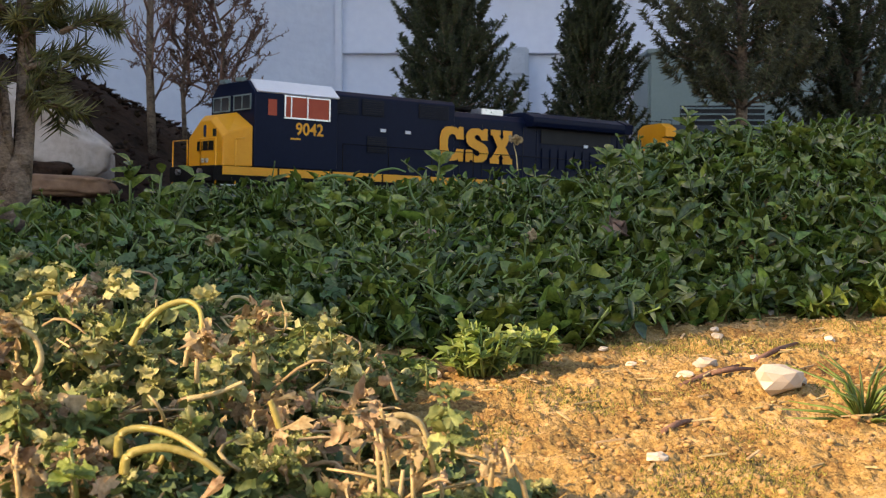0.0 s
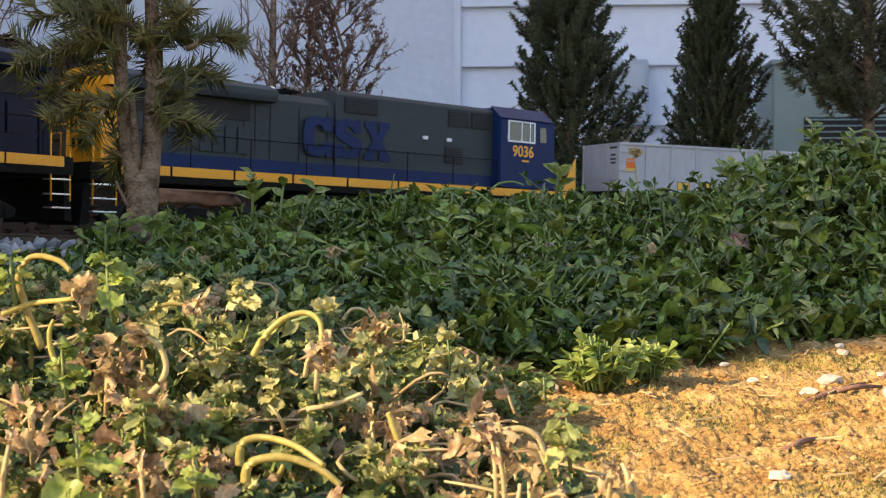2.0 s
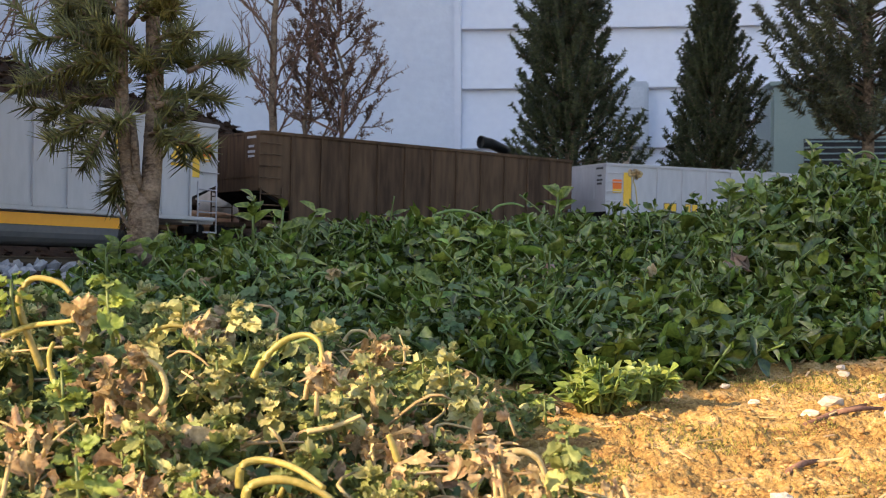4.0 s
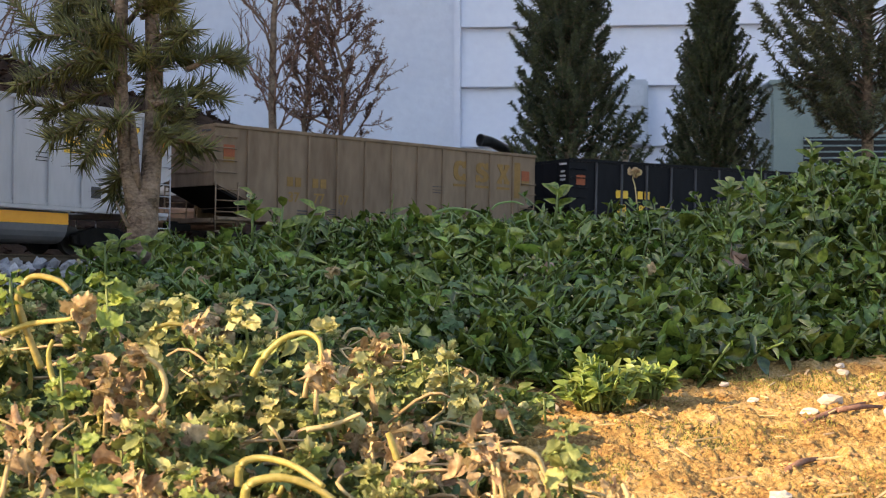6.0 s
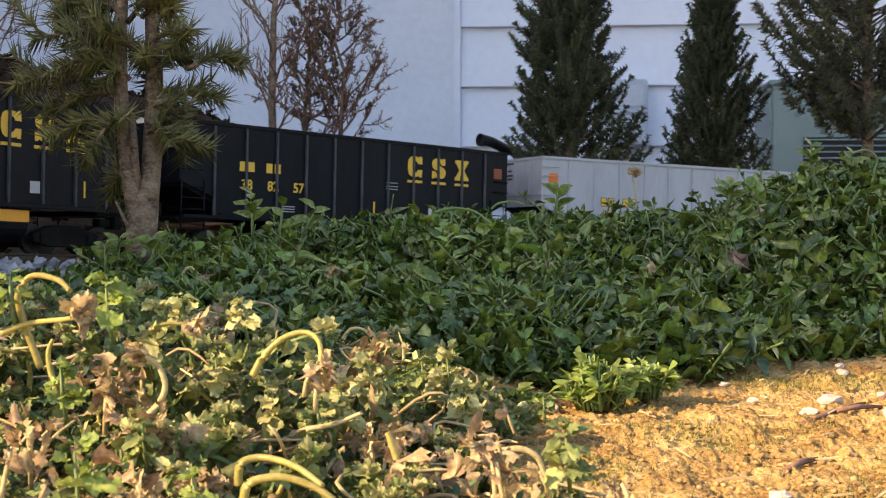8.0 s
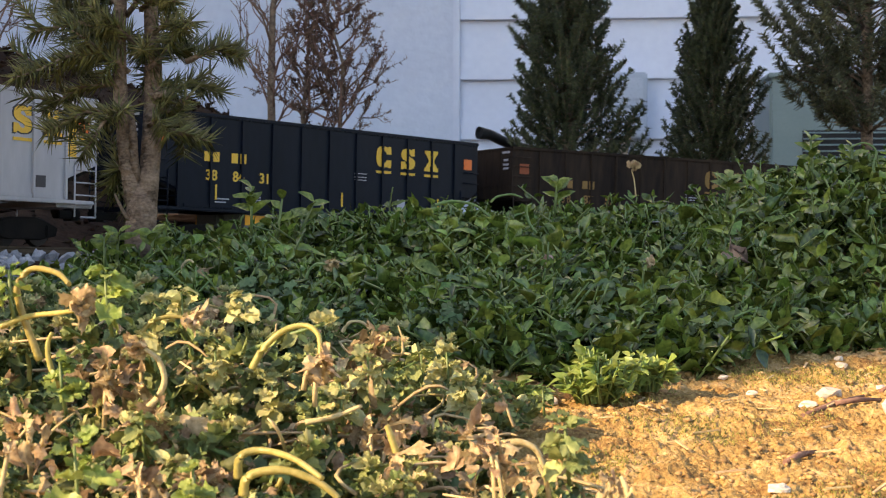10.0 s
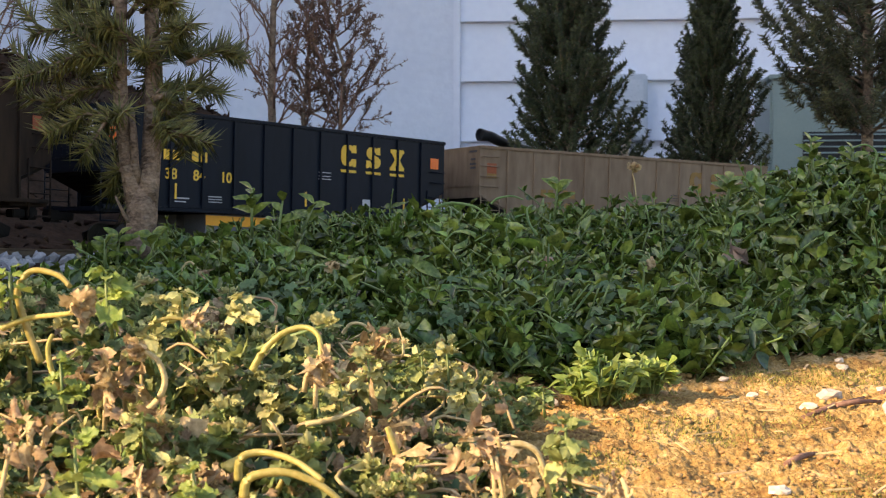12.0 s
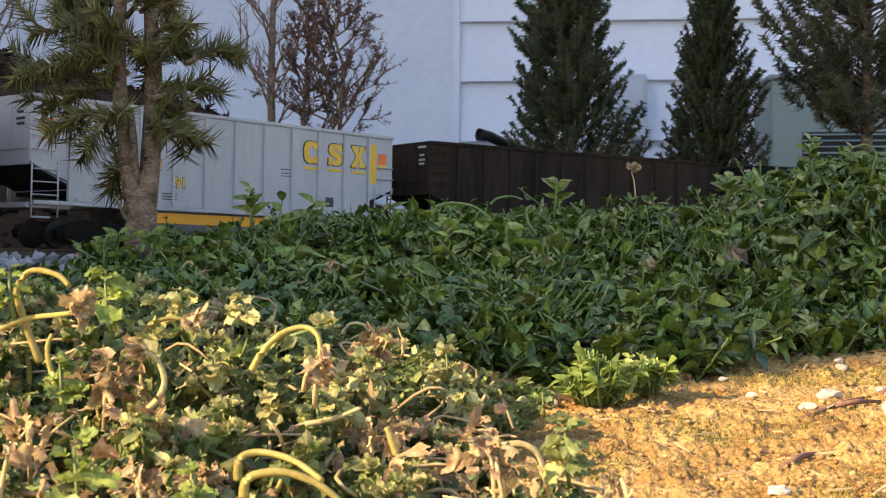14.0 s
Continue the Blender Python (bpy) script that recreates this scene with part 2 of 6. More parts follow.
# ---- the track's line ----
X0, Y0, TH, K, GRADE = -0.0558, 1.5847, 0.7279, -0.5363, -0.0279
RAIL_Z, HALF_W = 0.0755, 0.0535
U_A, U_B = -0.75, 1.25


def line_at(u, w=0.0):
    """Place and heading u metres along the near edge line of the train: an arc with straights at both ends."""
    c = min(max(u, U_A), U_B)
    a = TH + K * c
    x, y = X0 + (math.sin(a) - math.sin(TH)) / K, Y0 - (math.cos(a) - math.cos(TH)) / K
    x, y = x + (u - c) * math.cos(a) - w * math.sin(a), y + (u - c) * math.sin(a) + w * math.cos(a)
    return x, y, RAIL_Z + GRADE * c, a


def smooth(a, b, x):
    q = min(max((x - a) / (b - a), 0.0), 1.0)
    return q * q * (3 - 2 * q)


LINE = [line_at(-3 + 0.05 * i, HALF_W) for i in range(161)]
LINE_XY = np.array([(p[0], p[1]) for p in LINE])


def near_line(x, y):
    """Distance from the track's centre line, its height there, and the side (positive: beyond the track)."""
    d = (LINE_XY[:, 0] - x) ** 2 + (LINE_XY[:, 1] - y) ** 2
    i = int(d.argmin())
    p = LINE[i]
    side = -(x - p[0]) * math.sin(p[3]) + (y - p[1]) * math.cos(p[3])
    return math.sqrt(d[i]), p[2], side


def lerp_table(x, table):
    return float(np.interp(x, [q[0] for q in table], [q[1] for q in table]))


BANK = [(-0.9, 0.05), (-0.34, 0.050), (-0.26, 0.056), (-0.18, 0.068), (-0.11, 0.080), (0.0, 0.086), (0.16, 0.086), (0.24, 0.094), (0.29, 0.109), (0.34, 0.130), (0.6, 0.146), (1.2, 0.14)]


def ground_z(x, y):
    z = 0.10 * (min(y, 0.78) - 0.5)
    z = max(z, -0.02)
    edge = 0.755 + 0.05 * smooth(0.05, 0.3, x)
    z += (lerp_table(x, BANK) - 0.025) * smooth(edge, 1.12, y)
    d, rz, side = near_line(x, y)
    bed = rz - 0.012
    k = smooth(0.20, 0.085, d) if side < 0 else 1.0
    z = z * (1 - k) + bed * k
    if side > 0:  # ground beyond the track: a dark mound that rises to the west
        rise = smooth(0.12, 0.75, d)
        top = lerp_table(x, [(-3, 0.62), (-0.75, 0.40), (-0.42, 0.325), (-0.28, 0.250), (-0.08, 0.11), (0.3, 0.075), (5, 0.07)])
        z += (top - bed) * rise
    z += 0.004 * noise.noise((x * 9, y * 9, 0.0)) + 0.0018 * noise.noise((x * 45, y * 45, 1.0))
    if 0.3 < y < 0.9 and abs(x) < 0.5:  # crumbly, pitted soil
        pit = noise.noise((x * 60, y * 60, 7.0))
        z += 0.0030 * pit + 0.0050 * (0.35 - abs(noise.noise((x * 110, y * 110, 2.0)))) * (0.6 + pit) + 0.0042 * (0.3 - abs(noise.noise((x * 250, y * 250, 5.0)))) + 0.0009 * noise.noise((x * 520, y * 520, 3.0))
    if side > 0:
        z += 0.010 * noise.noise((x * 22, y * 22, 4.0)) * smooth(0.1, 0.3, d)
    return z


def ground():
    xs = np.concatenate([[-60, -25, -12, -7, -4, -2.5, -1.8], np.arange(-1.3, -0.32, 0.025), np.arange(-0.32, -0.06, 0.005), np.arange(-0.06, 0.33, 0.0013), np.arange(0.33, 1.3, 0.025), [1.5, 1.8, 2.5, 4, 7, 12, 25, 60]])
    ys = np.concatenate([[-60, -25, -10, -5, -2, -0.8, -0.3, 0.0, 0.2], np.arange(0.3, 0.41, 0.01), np.arange(0.41, 0.83, 0.0013), [0.84, 0.85], np.arange(0.86, 1.2, 0.016), np.arange(1.2, 2.9, 0.03), [3.1, 3.5, 4, 4.6, 6, 10, 25, 60]])
    v = [(x, y, ground_z(x, y)) for y in ys for x in xs]
    nx = len(xs)
    f = [(j * nx + i, j * nx + i + 1, (j + 1) * nx + i + 1, (j + 1) * nx + i) for j in range(len(ys) - 1) for i in range(nx - 1)]
    me = from_arrays("ground", v, f, M["soil"])
    me.materials.append(M["mulch_ground"])
    for p in me.polygons:
        c = p.center
        d, rz, side = near_line(c.x, c.y)
        if side > 0.0 or (c.y > 0.98 and d < 0.6):
            p.material_index = 1
    return tagged(new("ground", me), "sandy yellow soil rising to a dark mulched bed", "ground", kind="structure")


M["mulch_ground"] = mat("dark_mulch_bed", (0.014, 0.009, 0.006), (0.055, 0.032, 0.02), rough=0.95, spec=0.12, scale=35, fine=260, bump=1.0, bump_scale=90)
ground()

# ---- the house ----
WALL_Y, WALL_TURN = 4.5, -4.2


def house():
    """House wall: lap siding with a smooth rendered stretch beside it, and an eave added out of view."""
    base = thing("house", "white house with wide lap siding and smooth rendered wall", "house", m=pose(0, WALL_Y, 0, 0, 0, WALL_TURN))
    xc = 0.036  # the corner between the rendered wall and the siding
    part("rendered_wall", box(-17, xc, -0.02, 0.25, -0.3, 5.899), M["stucco"], base, "smooth white rendered wall")
    part("corner_trim", box(xc, xc + 0.022, -0.034, 0.02, -0.3, 5.899, 0.003), M["siding"], base, "thin white corner trim")
    e, z = 0.2025, 0.02
    while z < 5.65:
        b = prism([(-0.012, z), (0.012, z + e), (0.03, z + e), (0.03, z - 0.004), (-0.012, z - 0.004)], xc + 0.0225, 9, "x")
        part("siding_board", b, M["siding"], base)
        z += e
    part("sheathing", box(xc + 0.0225, 9, 0.031, 0.25, -0.3, 5.899), M["siding"], base)
    part("roof", prism([(-0.42, 5.90), (-0.42, 5.94), (3.0, 7.4), (6.5, 5.94), (6.5, 5.90)], -17.4, 9.4, "x"), M["roof"], base, "shingled roof with a deep eave")
    part("end_wall", box(-17, -16.8, 0.251, 6.0, -0.3, 5.898), M["stucco"], base)
    part("end_wall", box(8.8, 9, 0.251, 6.0, -0.3, 5.898), M["siding"], base)
    return base


def shade_block():
    """An unseen block added beside the camera: it shades the bed up to a slanting line."""
    base = thing("unseen_shade_block", "unseen rendered two-storey block added to shade the bed", "house", m=pose(-4.2, -1.41, 0))
    part("rendered_wall", box(-5, 0, 0, 5.6, -0.3, 5.9), M["stucco"], base)
    part("roof", prism([(-5.2, 5.901), (0.02, 5.901), (0.02, 5.98), (-2.5, 7.2), (-5.2, 5.98)], 0.0, 5.6, "y"), M["roof"], base)


shade_block()
house()


# ---- the train ----
def wheelset(x, r, parent, gauge=0.0225):
    for s in (-1, 1):
        b = bmesh.new()
        bmesh.ops.create_cone(b, cap_ends=True, segments=24, radius1=r, radius2=r * 0.94, depth=0.005)
        bmesh.ops.create_cone(b, cap_ends=True, segments=24, radius1=r * 0.4, radius2=r * 0.3, depth=0.009)
        b.transform(pose(x, s * gauge, r, 90 if s < 0 else -90, 0, 0))
        part("wheel", b, M["wheel"], parent)


def truck(x, parent, axles, span, r, half=0.036):
    t = part("truck", rod([(x, -half, r), (x, half, r)], 0.006, 8), M["under"], parent, "grimy black wheel truck")
    for s in (-1, 1):
        y0, y1 = s * half - 0.003, s * half + 0.003
        poly = [(x - span / 2 - 0.012, r + 0.004), (x - span / 2 + 0.004, r + 0.010), (x - 0.016, r + 0.013), (x + 0.016, r + 0.013),
                (x + span / 2 - 0.004, r + 0.010), (x + span / 2 + 0.012, r + 0.004), (x + span / 2 + 0.010, r - 0.004),
                (x + 0.02, r - 0.008), (x - 0.02, r - 0.008), (x - span / 2 - 0.010, r - 0.004)]
        part("side_frame", prism(poly, y0, y1, bevel=0.001), M["under"], t)
        for i in range(axles):
            ax = x - span / 2 + span * i / (axles - 1)
            part("journal_box", box(ax - 0.005, ax + 0.005, min(y0, y1) - 0.002, max(y0, y1) + 0.002, r - 0.005, r + 0.006, 0.0012), M["under"], t)
    for i in range(axles):
        wheelset(x - span / 2 + span * i / (axles - 1), r, t)
    return t


def coupler(x, s, parent, z=0.033):
    b = box(min(x, x + s * 0.022), max(x, x + s * 0.022), -0.005, 0.005, z - 0.004, z + 0.004, 0.001)
    box(min(x + s * 0.016, x + s * 0.030), max(x + s * 0.016, x + s * 0.030), -0.009, 0.006, z - 0.006, z + 0.006, 0.002, b)
    part("coupler", b, M["under"], parent)


def emblem(x, z, w, h, y, side, material, parent, underline=False, gap=0.16, outline=None):
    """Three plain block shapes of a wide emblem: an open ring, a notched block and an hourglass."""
    cw = w / 3 * (1 - gap)
    t = 0.26
    shapes = [
        [(0, .32), (.07, .14), (.22, .03), (.45, 0), (.70, .03), (.76, .08), (.80, 0), (.97, 0), (1, .36), (.70, .36), (.64, .25), (.52, .21), (.40, .26), (.33, .38), (.33, .62), (.40, .74), (.52, .79), (.64, .75), (.70, .64), (1, .64), (.97, 1), (.80, 1), (.76, .92), (.70, .97), (.45, 1), (.22, .97), (.07, .86), (0, .68)],
        [(.02, 0), (.16, 0), (.22, .07), (.45, 0), (.74, .02), (.92, .11), (1, .27), (.97, .43), (.84, .54), (.42, .68), (.38, .75), (.46, .81), (.58, .80), (.66, .72), (.70, .66), (.95, .66), (.95, 1), (.80, 1), (.76, .94), (.52, 1), (.24, .98), (.08, .88), (.02, .72), (.05, .58), (.18, .46), (.58, .33), (.63, .26), (.56, .19), (.42, .20), (.32, .28), (.28, .36), (.02, .36)],
        [(0, 0), (.40, 0), (.40, .14), (.36, .16), (.49, .32), (.61, .16), (.56, .14), (.56, 0), (1, 0), (1, .16), (.93, .17), (.68, .50), (.90, .83), (.97, .84), (.97, 1), (.57, 1), (.57, .85), (.61, .84), (.51, .69), (.40, .84), (.45, .86), (.45, 1), (.02, 1), (.02, .84), (.10, .83), (.33, .50), (.08, .17), (0, .16)],
    ]
    for i, sh in enumerate(shapes):
        ox = x + w * i / 3
        pts = [(ox + p[0] * cw, z + p[1] * h) for p in sh]
        if side > 0:
            pts = [(2 * x + w - q[0], q[1]) for q in pts]
        part("emblem_mark", prism(pts, y, y + side * 0.0006), material, parent)
        if outline:
            cx, cz = sum(q[0] for q in pts) / len(pts), z + h / 2
            part("emblem_edge", prism([(cx + (q[0] - cx) * 1.16, cz + (q[1] - cz) * 1.10) for q in pts], y, y + side * 0.0003), outline, parent)
        if underline:
            b = box(ox, ox + cw, min(y, y + side * 0.0006), max(y, y + side * 0.0006), z - h * 0.28, z - h * 0.16)
            if side > 0:
                for v in b.verts:
                    v.co.x = 2 * x + w - v.co.x
            part("emblem_bar", b, material, parent)


def text_pose(x, z, y, side):
    return pose(x, y, z, 90, 0, 0 if side < 0 else 180)


CAR_L, CAR_TOP, CAR_SILL = 0.49, 0.144, 0.041
LOOK = {  # paint, marking, stripe, words of the label
    "white": ("c_white", "letter", "gold", "pale grey coal gondola with golden markings"),
    "tan": ("c_tan", "ochre", "ochre", "dust-covered tan coal gondola with faded markings"),
    "brown": ("c_brown", "c_brown", "c_brown", "rusty brown coal gondola without legible markings"),
    "black": ("c_black", "letter", "gold", "black coal gondola with golden markings"),
    "navy": ("c_navy", "letter", "gold", "blue-black coal gondola with golden markings"),
    "sooty": ("c_dark", "c_dark", "c_dark", "sooty black-brown coal gondola without legible markings"),
    "dark": ("c_dark", "ochre", "c_brown", "sooty dark coal gondola with faint markings"),
}


def gondola(look_name, digits, stripe_ahead=False):
    paint, mark, stripe, words = LOOK[look_name]
    paint, mark, stripe = M[paint], M[mark], M[stripe]
    car = thing("coal_gondola", words + " on the model track", "rail car", "coal gondolas of the train")
    L, T, S, W = CAR_L / 2, CAR_TOP, CAR_SILL, HALF_W
    prof = [(-L, T - 0.004), (-L, 0.080), (-L + 0.042, 0.064), (-L + 0.042, S + 0.004), (L - 0.042, S + 0.004), (L - 0.042, 0.064), (L, 0.080), (L, T - 0.004)]
    for s in (-1, 1):
        part("side_panel", prism(prof, s * (W - 0.005), s * (W - 0.002)), paint, car)
        part("top_chord", box(-L - 0.001, L + 0.001, min(s * (W - 0.006), s * W), max(s * (W - 0.006), s * W), T - 0.0039, T, 0.0008), paint, car)
        part("side_sill", box(-L + 0.004, L - 0.004, min(s * (W - 0.006), s * W), max(s * (W - 0.006), s * W), S, S + 0.0039, 0.0008), paint, car)
        me = mesh_of("rib", box(-0.0012, 0.0012, -0.0014, 0.0014, S + 0.0041, T - 0.0041))
        me.materials.append(M["c_rib_highlight"] if look_name == "black" else paint)
        n = 11
        for i in range(n):
            r = part("rib", me, None, car)
            r.location = (-L + 0.042 + (2 * L - 0.084) * i / (n - 1), s * (W - 0.0008), 0)
        part("panel_lip", box(-L + 0.05, L - 0.05, min(s * (W - 0.0018), s * (W - 0.0006)), max(s * (W - 0.0018), s * (W - 0.0006)), S + 0.0045, S + 0.0075), paint, car)
    for s in (-1, 1):
        x0, x1 = sorted((s * (L - 0.004), s * (L - 0.001)))
        part("end_panel", box(x0, x1, -W + 0.0055, W - 0.0055, 0.078, T - 0.004), paint, car)
        part("end_chord", box(x0 - 0.001, x1 + 0.0015, -W + 0.0062, W - 0.0062, T - 0.0039, T - 0.0002, 0.0008), paint, car)
        part("end_beam", box(x0 - 0.001, x1 + 0.0015, -W + 0.0062, W - 0.0062, 0.092, 0.096, 0.0008), paint, car)
        for q in (-0.018, 0.018):
            part("end_post", box(x0 - 0.0005, x1 + 0.0012, q - 0.0012, q + 0.0012, 0.0961, T - 0.0041), paint, car)
        xs = sorted((s * (L - 0.048), s * L))
        part("end_slope", prism([(s * (L - 0.004), 0.078), (s * (L - 0.046), 0.060), (s * (L - 0.046), 0.057), (s * (L - 0.004), 0.075)], -W + 0.0055, W - 0.0055), M["under"], car)
        part("end_platform", box(xs[0], xs[1], -W + 0.0062, W - 0.0062, S - 0.003, S + 0.002, 0.0008), paint, car)
        # corner ladders and steps
        for t in (-1, 1):
            b = bmesh.new()
            xa, xb, y = s * (L - 0.002), s * (L - 0.030), t * (W - 0.001)
            for xx in (xa, xb):
                rod([(xx, y, 0.082), (xx, y, S - 0.012)], 0.0009, 5, b)
            for z in (0.074, 0.062, 0.050):
                rod([(xa, y, z), (xb, y, z)], 0.0007, 5, b)
            rod([(xa, y, S - 0.012), (xb + s * 0.008, y, S - 0.012)], 0.0010, 5, b)
            part("step_ladder", b, paint, car)
            for z in (0.092, 0.105, 0.118, 0.130) if s * t > 0 else (0.092, 0.105):
                part("grab_iron", rod([(xa, y, z), (xa, y + t * 0.003, z), (xb + s * 0.004, y + t * 0.003, z), (xb + s * 0.004, y, z)], 0.0007, 5), paint, car)
        coupler(s * (L - 0.002), s, car)
    part("tub_floor", box(-L + 0.047, L - 0.047, -W + 0.0055, W - 0.0055, 0.052, 0.056), M["under"], car)
    # the rounded belly under the sill with its painted band
    a = [math.pi + math.pi * i / 10 for i in range(11)]
    for s in (-1, 1):
        pts = [(s * 0.026 + 0.019 * math.cos(q), 0.027 + 0.017 * math.sin(q)) for q in a] + [(s * 0.026 + 0.019, 0.0405), (s * 0.026 - 0.019, 0.0405)]
        part("belly_tub", prism(pts, -0.112, 0.112, "x"), M["tub_grey"] if look_name in ("white", "navy") else paint, car, "rounded belly tub")
        y0, y1 = sorted((s * 0.0453, s * 0.0462))
        part("band", box(-0.112, 0.112, y0, y1, 0.0285, 0.0392), stripe, car, "painted band")
    for x in (-0.166, 0.166):
        truck(x, car, 2, 0.060, 0.0145)
    y = W - 0.0018
    for s in (-1, 1):
        yy = s * y
        if look_name not in ("brown", "sooty"):
            pale = look_name in ("white", "tan")
            ew = 0.113 if pale else 0.118
            e0 = L - 0.145 if pale else L - 0.173
            ex = e0 if s < 0 else -e0 - ew
            emblem(ex, 0.103, ew, 0.025, yy, s, mark, car, underline=True, gap=0.40, outline=M["dark_mark"] if look_name == "white" else None)
            nx = -L + (0.121 if pale else 0.101)
            nx = nx if s < 0 else -nx
            zd, zc = (0.0650, 0.0870) if pale else (0.0745, 0.0990)
            for dx, txt in ((-0.017, digits[:2]), (0.018, digits[2:4]), (0.053, digits[4:])):
                lettering(txt, 0.0152, mark, car, text_pose(nx - s * dx, zd, yy, s), label="stencilled digits")
                if look_name == "white":
                    lettering(txt, 0.0152, M["dark_mark"], car, text_pose(nx - s * dx, zd, yy - s * 0.0003, s), name="digit_edge", swell=0.06)
            for dx in (-0.017, 0.018):
                for e in (-0.0056, 0.0056):
                    if look_name == "white":
                        part("code_edge", box(nx - s * dx + e - 0.0048, nx - s * dx + e + 0.0048, min(yy, yy + s * 0.0003), max(yy, yy + s * 0.0003), zc - 0.0060, zc + 0.0060), M["dark_mark"], car)
                    part("code_bar", box(nx - s * dx + e - 0.0040, nx - s * dx + e + 0.0040, min(yy, yy + s * 0.0005), max(yy, yy + s * 0.0005), zc - 0.0052, zc + 0.0052), mark, car)
            p0 = ex - 0.034 if s < 0 else ex + 0.122
            for z in (0.0858, 0.0890, 0.0932):
                part("notice_line", box(p0, p0 + 0.019, min(yy, yy + s * 0.0004), max(yy, yy + s * 0.0004), z, z + 0.0008), M["dark_mark"] if look_name in ("white", "tan") else M["c_white"], car)
            for z in (0.0590, 0.0562, 0.0534):
                part("small_print", box(nx + 0.030, nx + 0.048, min(yy, yy + s * 0.0004), max(yy, yy + s * 0.0004), z - 0.001, z), M["dark_mark"] if look_name in ("white", "tan") else M["c_white"], car)
            part("small_print", box(nx - 0.012, nx + 0.006, min(yy, yy + s * 0.0004), max(yy, yy + s * 0.0004), 0.0545, 0.0558), M["dark_mark"] if look_name in ("white", "tan") else M["c_white"], car)
            part("small_print", box(nx - 0.012, nx + 0.002, min(yy, yy + s * 0.0004), max(yy, yy + s * 0.0004), 0.0510, 0.0522), M["dark_mark"] if look_name in ("white", "tan") else M["c_white"], car)
            part("test_panel", box(ex + 0.035, ex + 0.047, min(yy, yy + s * 0.0005), max(yy, yy + s * 0.0005), 0.055, 0.066), M["dark_mark"] if look_name in ("white", "tan") else M["c_white"], car)
        for e in (-1, 1):
            if look_name not in ("brown", "sooty"):
                q = e * (L - 0.018)
                part("reflector_decal", box(q - 0.007, q + 0.007, min(yy, yy + s * 0.0005), max(yy, yy + s * 0.0005), 0.109, 0.122), M["orange_dull" if look_name in ("black", "dark", "tan") else "orange"], car, "small orange decal")
                if look_name in ("white", "tan"):
                    part("decal_foot", box(q - 0.007, q + 0.007, min(yy, yy + s * 0.0005), max(yy, yy + s * 0.0005), 0.1035, 0.1088), mark, car)
        if look_name in ("white", "tan"):
            q0, q1 = (L - 0.040, L - 0.028) if (s < 0) != stripe_ahead else (-L + 0.028, -L + 0.040)
            part("end_stripe", box(q0, q1, min(yy, yy + s * 0.0005), max(yy, yy + s * 0.0005), 0.086, 0.132), mark, car)
        if look_name in ("black", "navy"):
            for q in (-0.155, 0.02, 0.175):
                part("sill_tick", box(q - 0.0012, q + 0.0012, min(yy, yy + s * 0.0005), max(yy, yy + s * 0.0005), 0.054, 0.070), mark, car)
    for e in (-1, 1):
        for z, w in ((0.136, 0.018), (0.126, 0.010), (0.120, 0.014), (0.115, 0.012)):
            b = box(min(e * (L - 0.001), e * (L - 0.0002)), max(e * (L - 0.001), e * (L - 0.0002)), -0.034 - w / 2, -0.034 + w / 2, z, z + 0.0025)
            part("small_print", b, M["dark_mark"] if look_name in ("white", "tan") else M["c_white"], car)
    return car


M["tub_grey"] = mat("tub_grey", (0.10, 0.11, 0.12), (0.15, 0.155, 0.165), rough=0.6, scale=20)


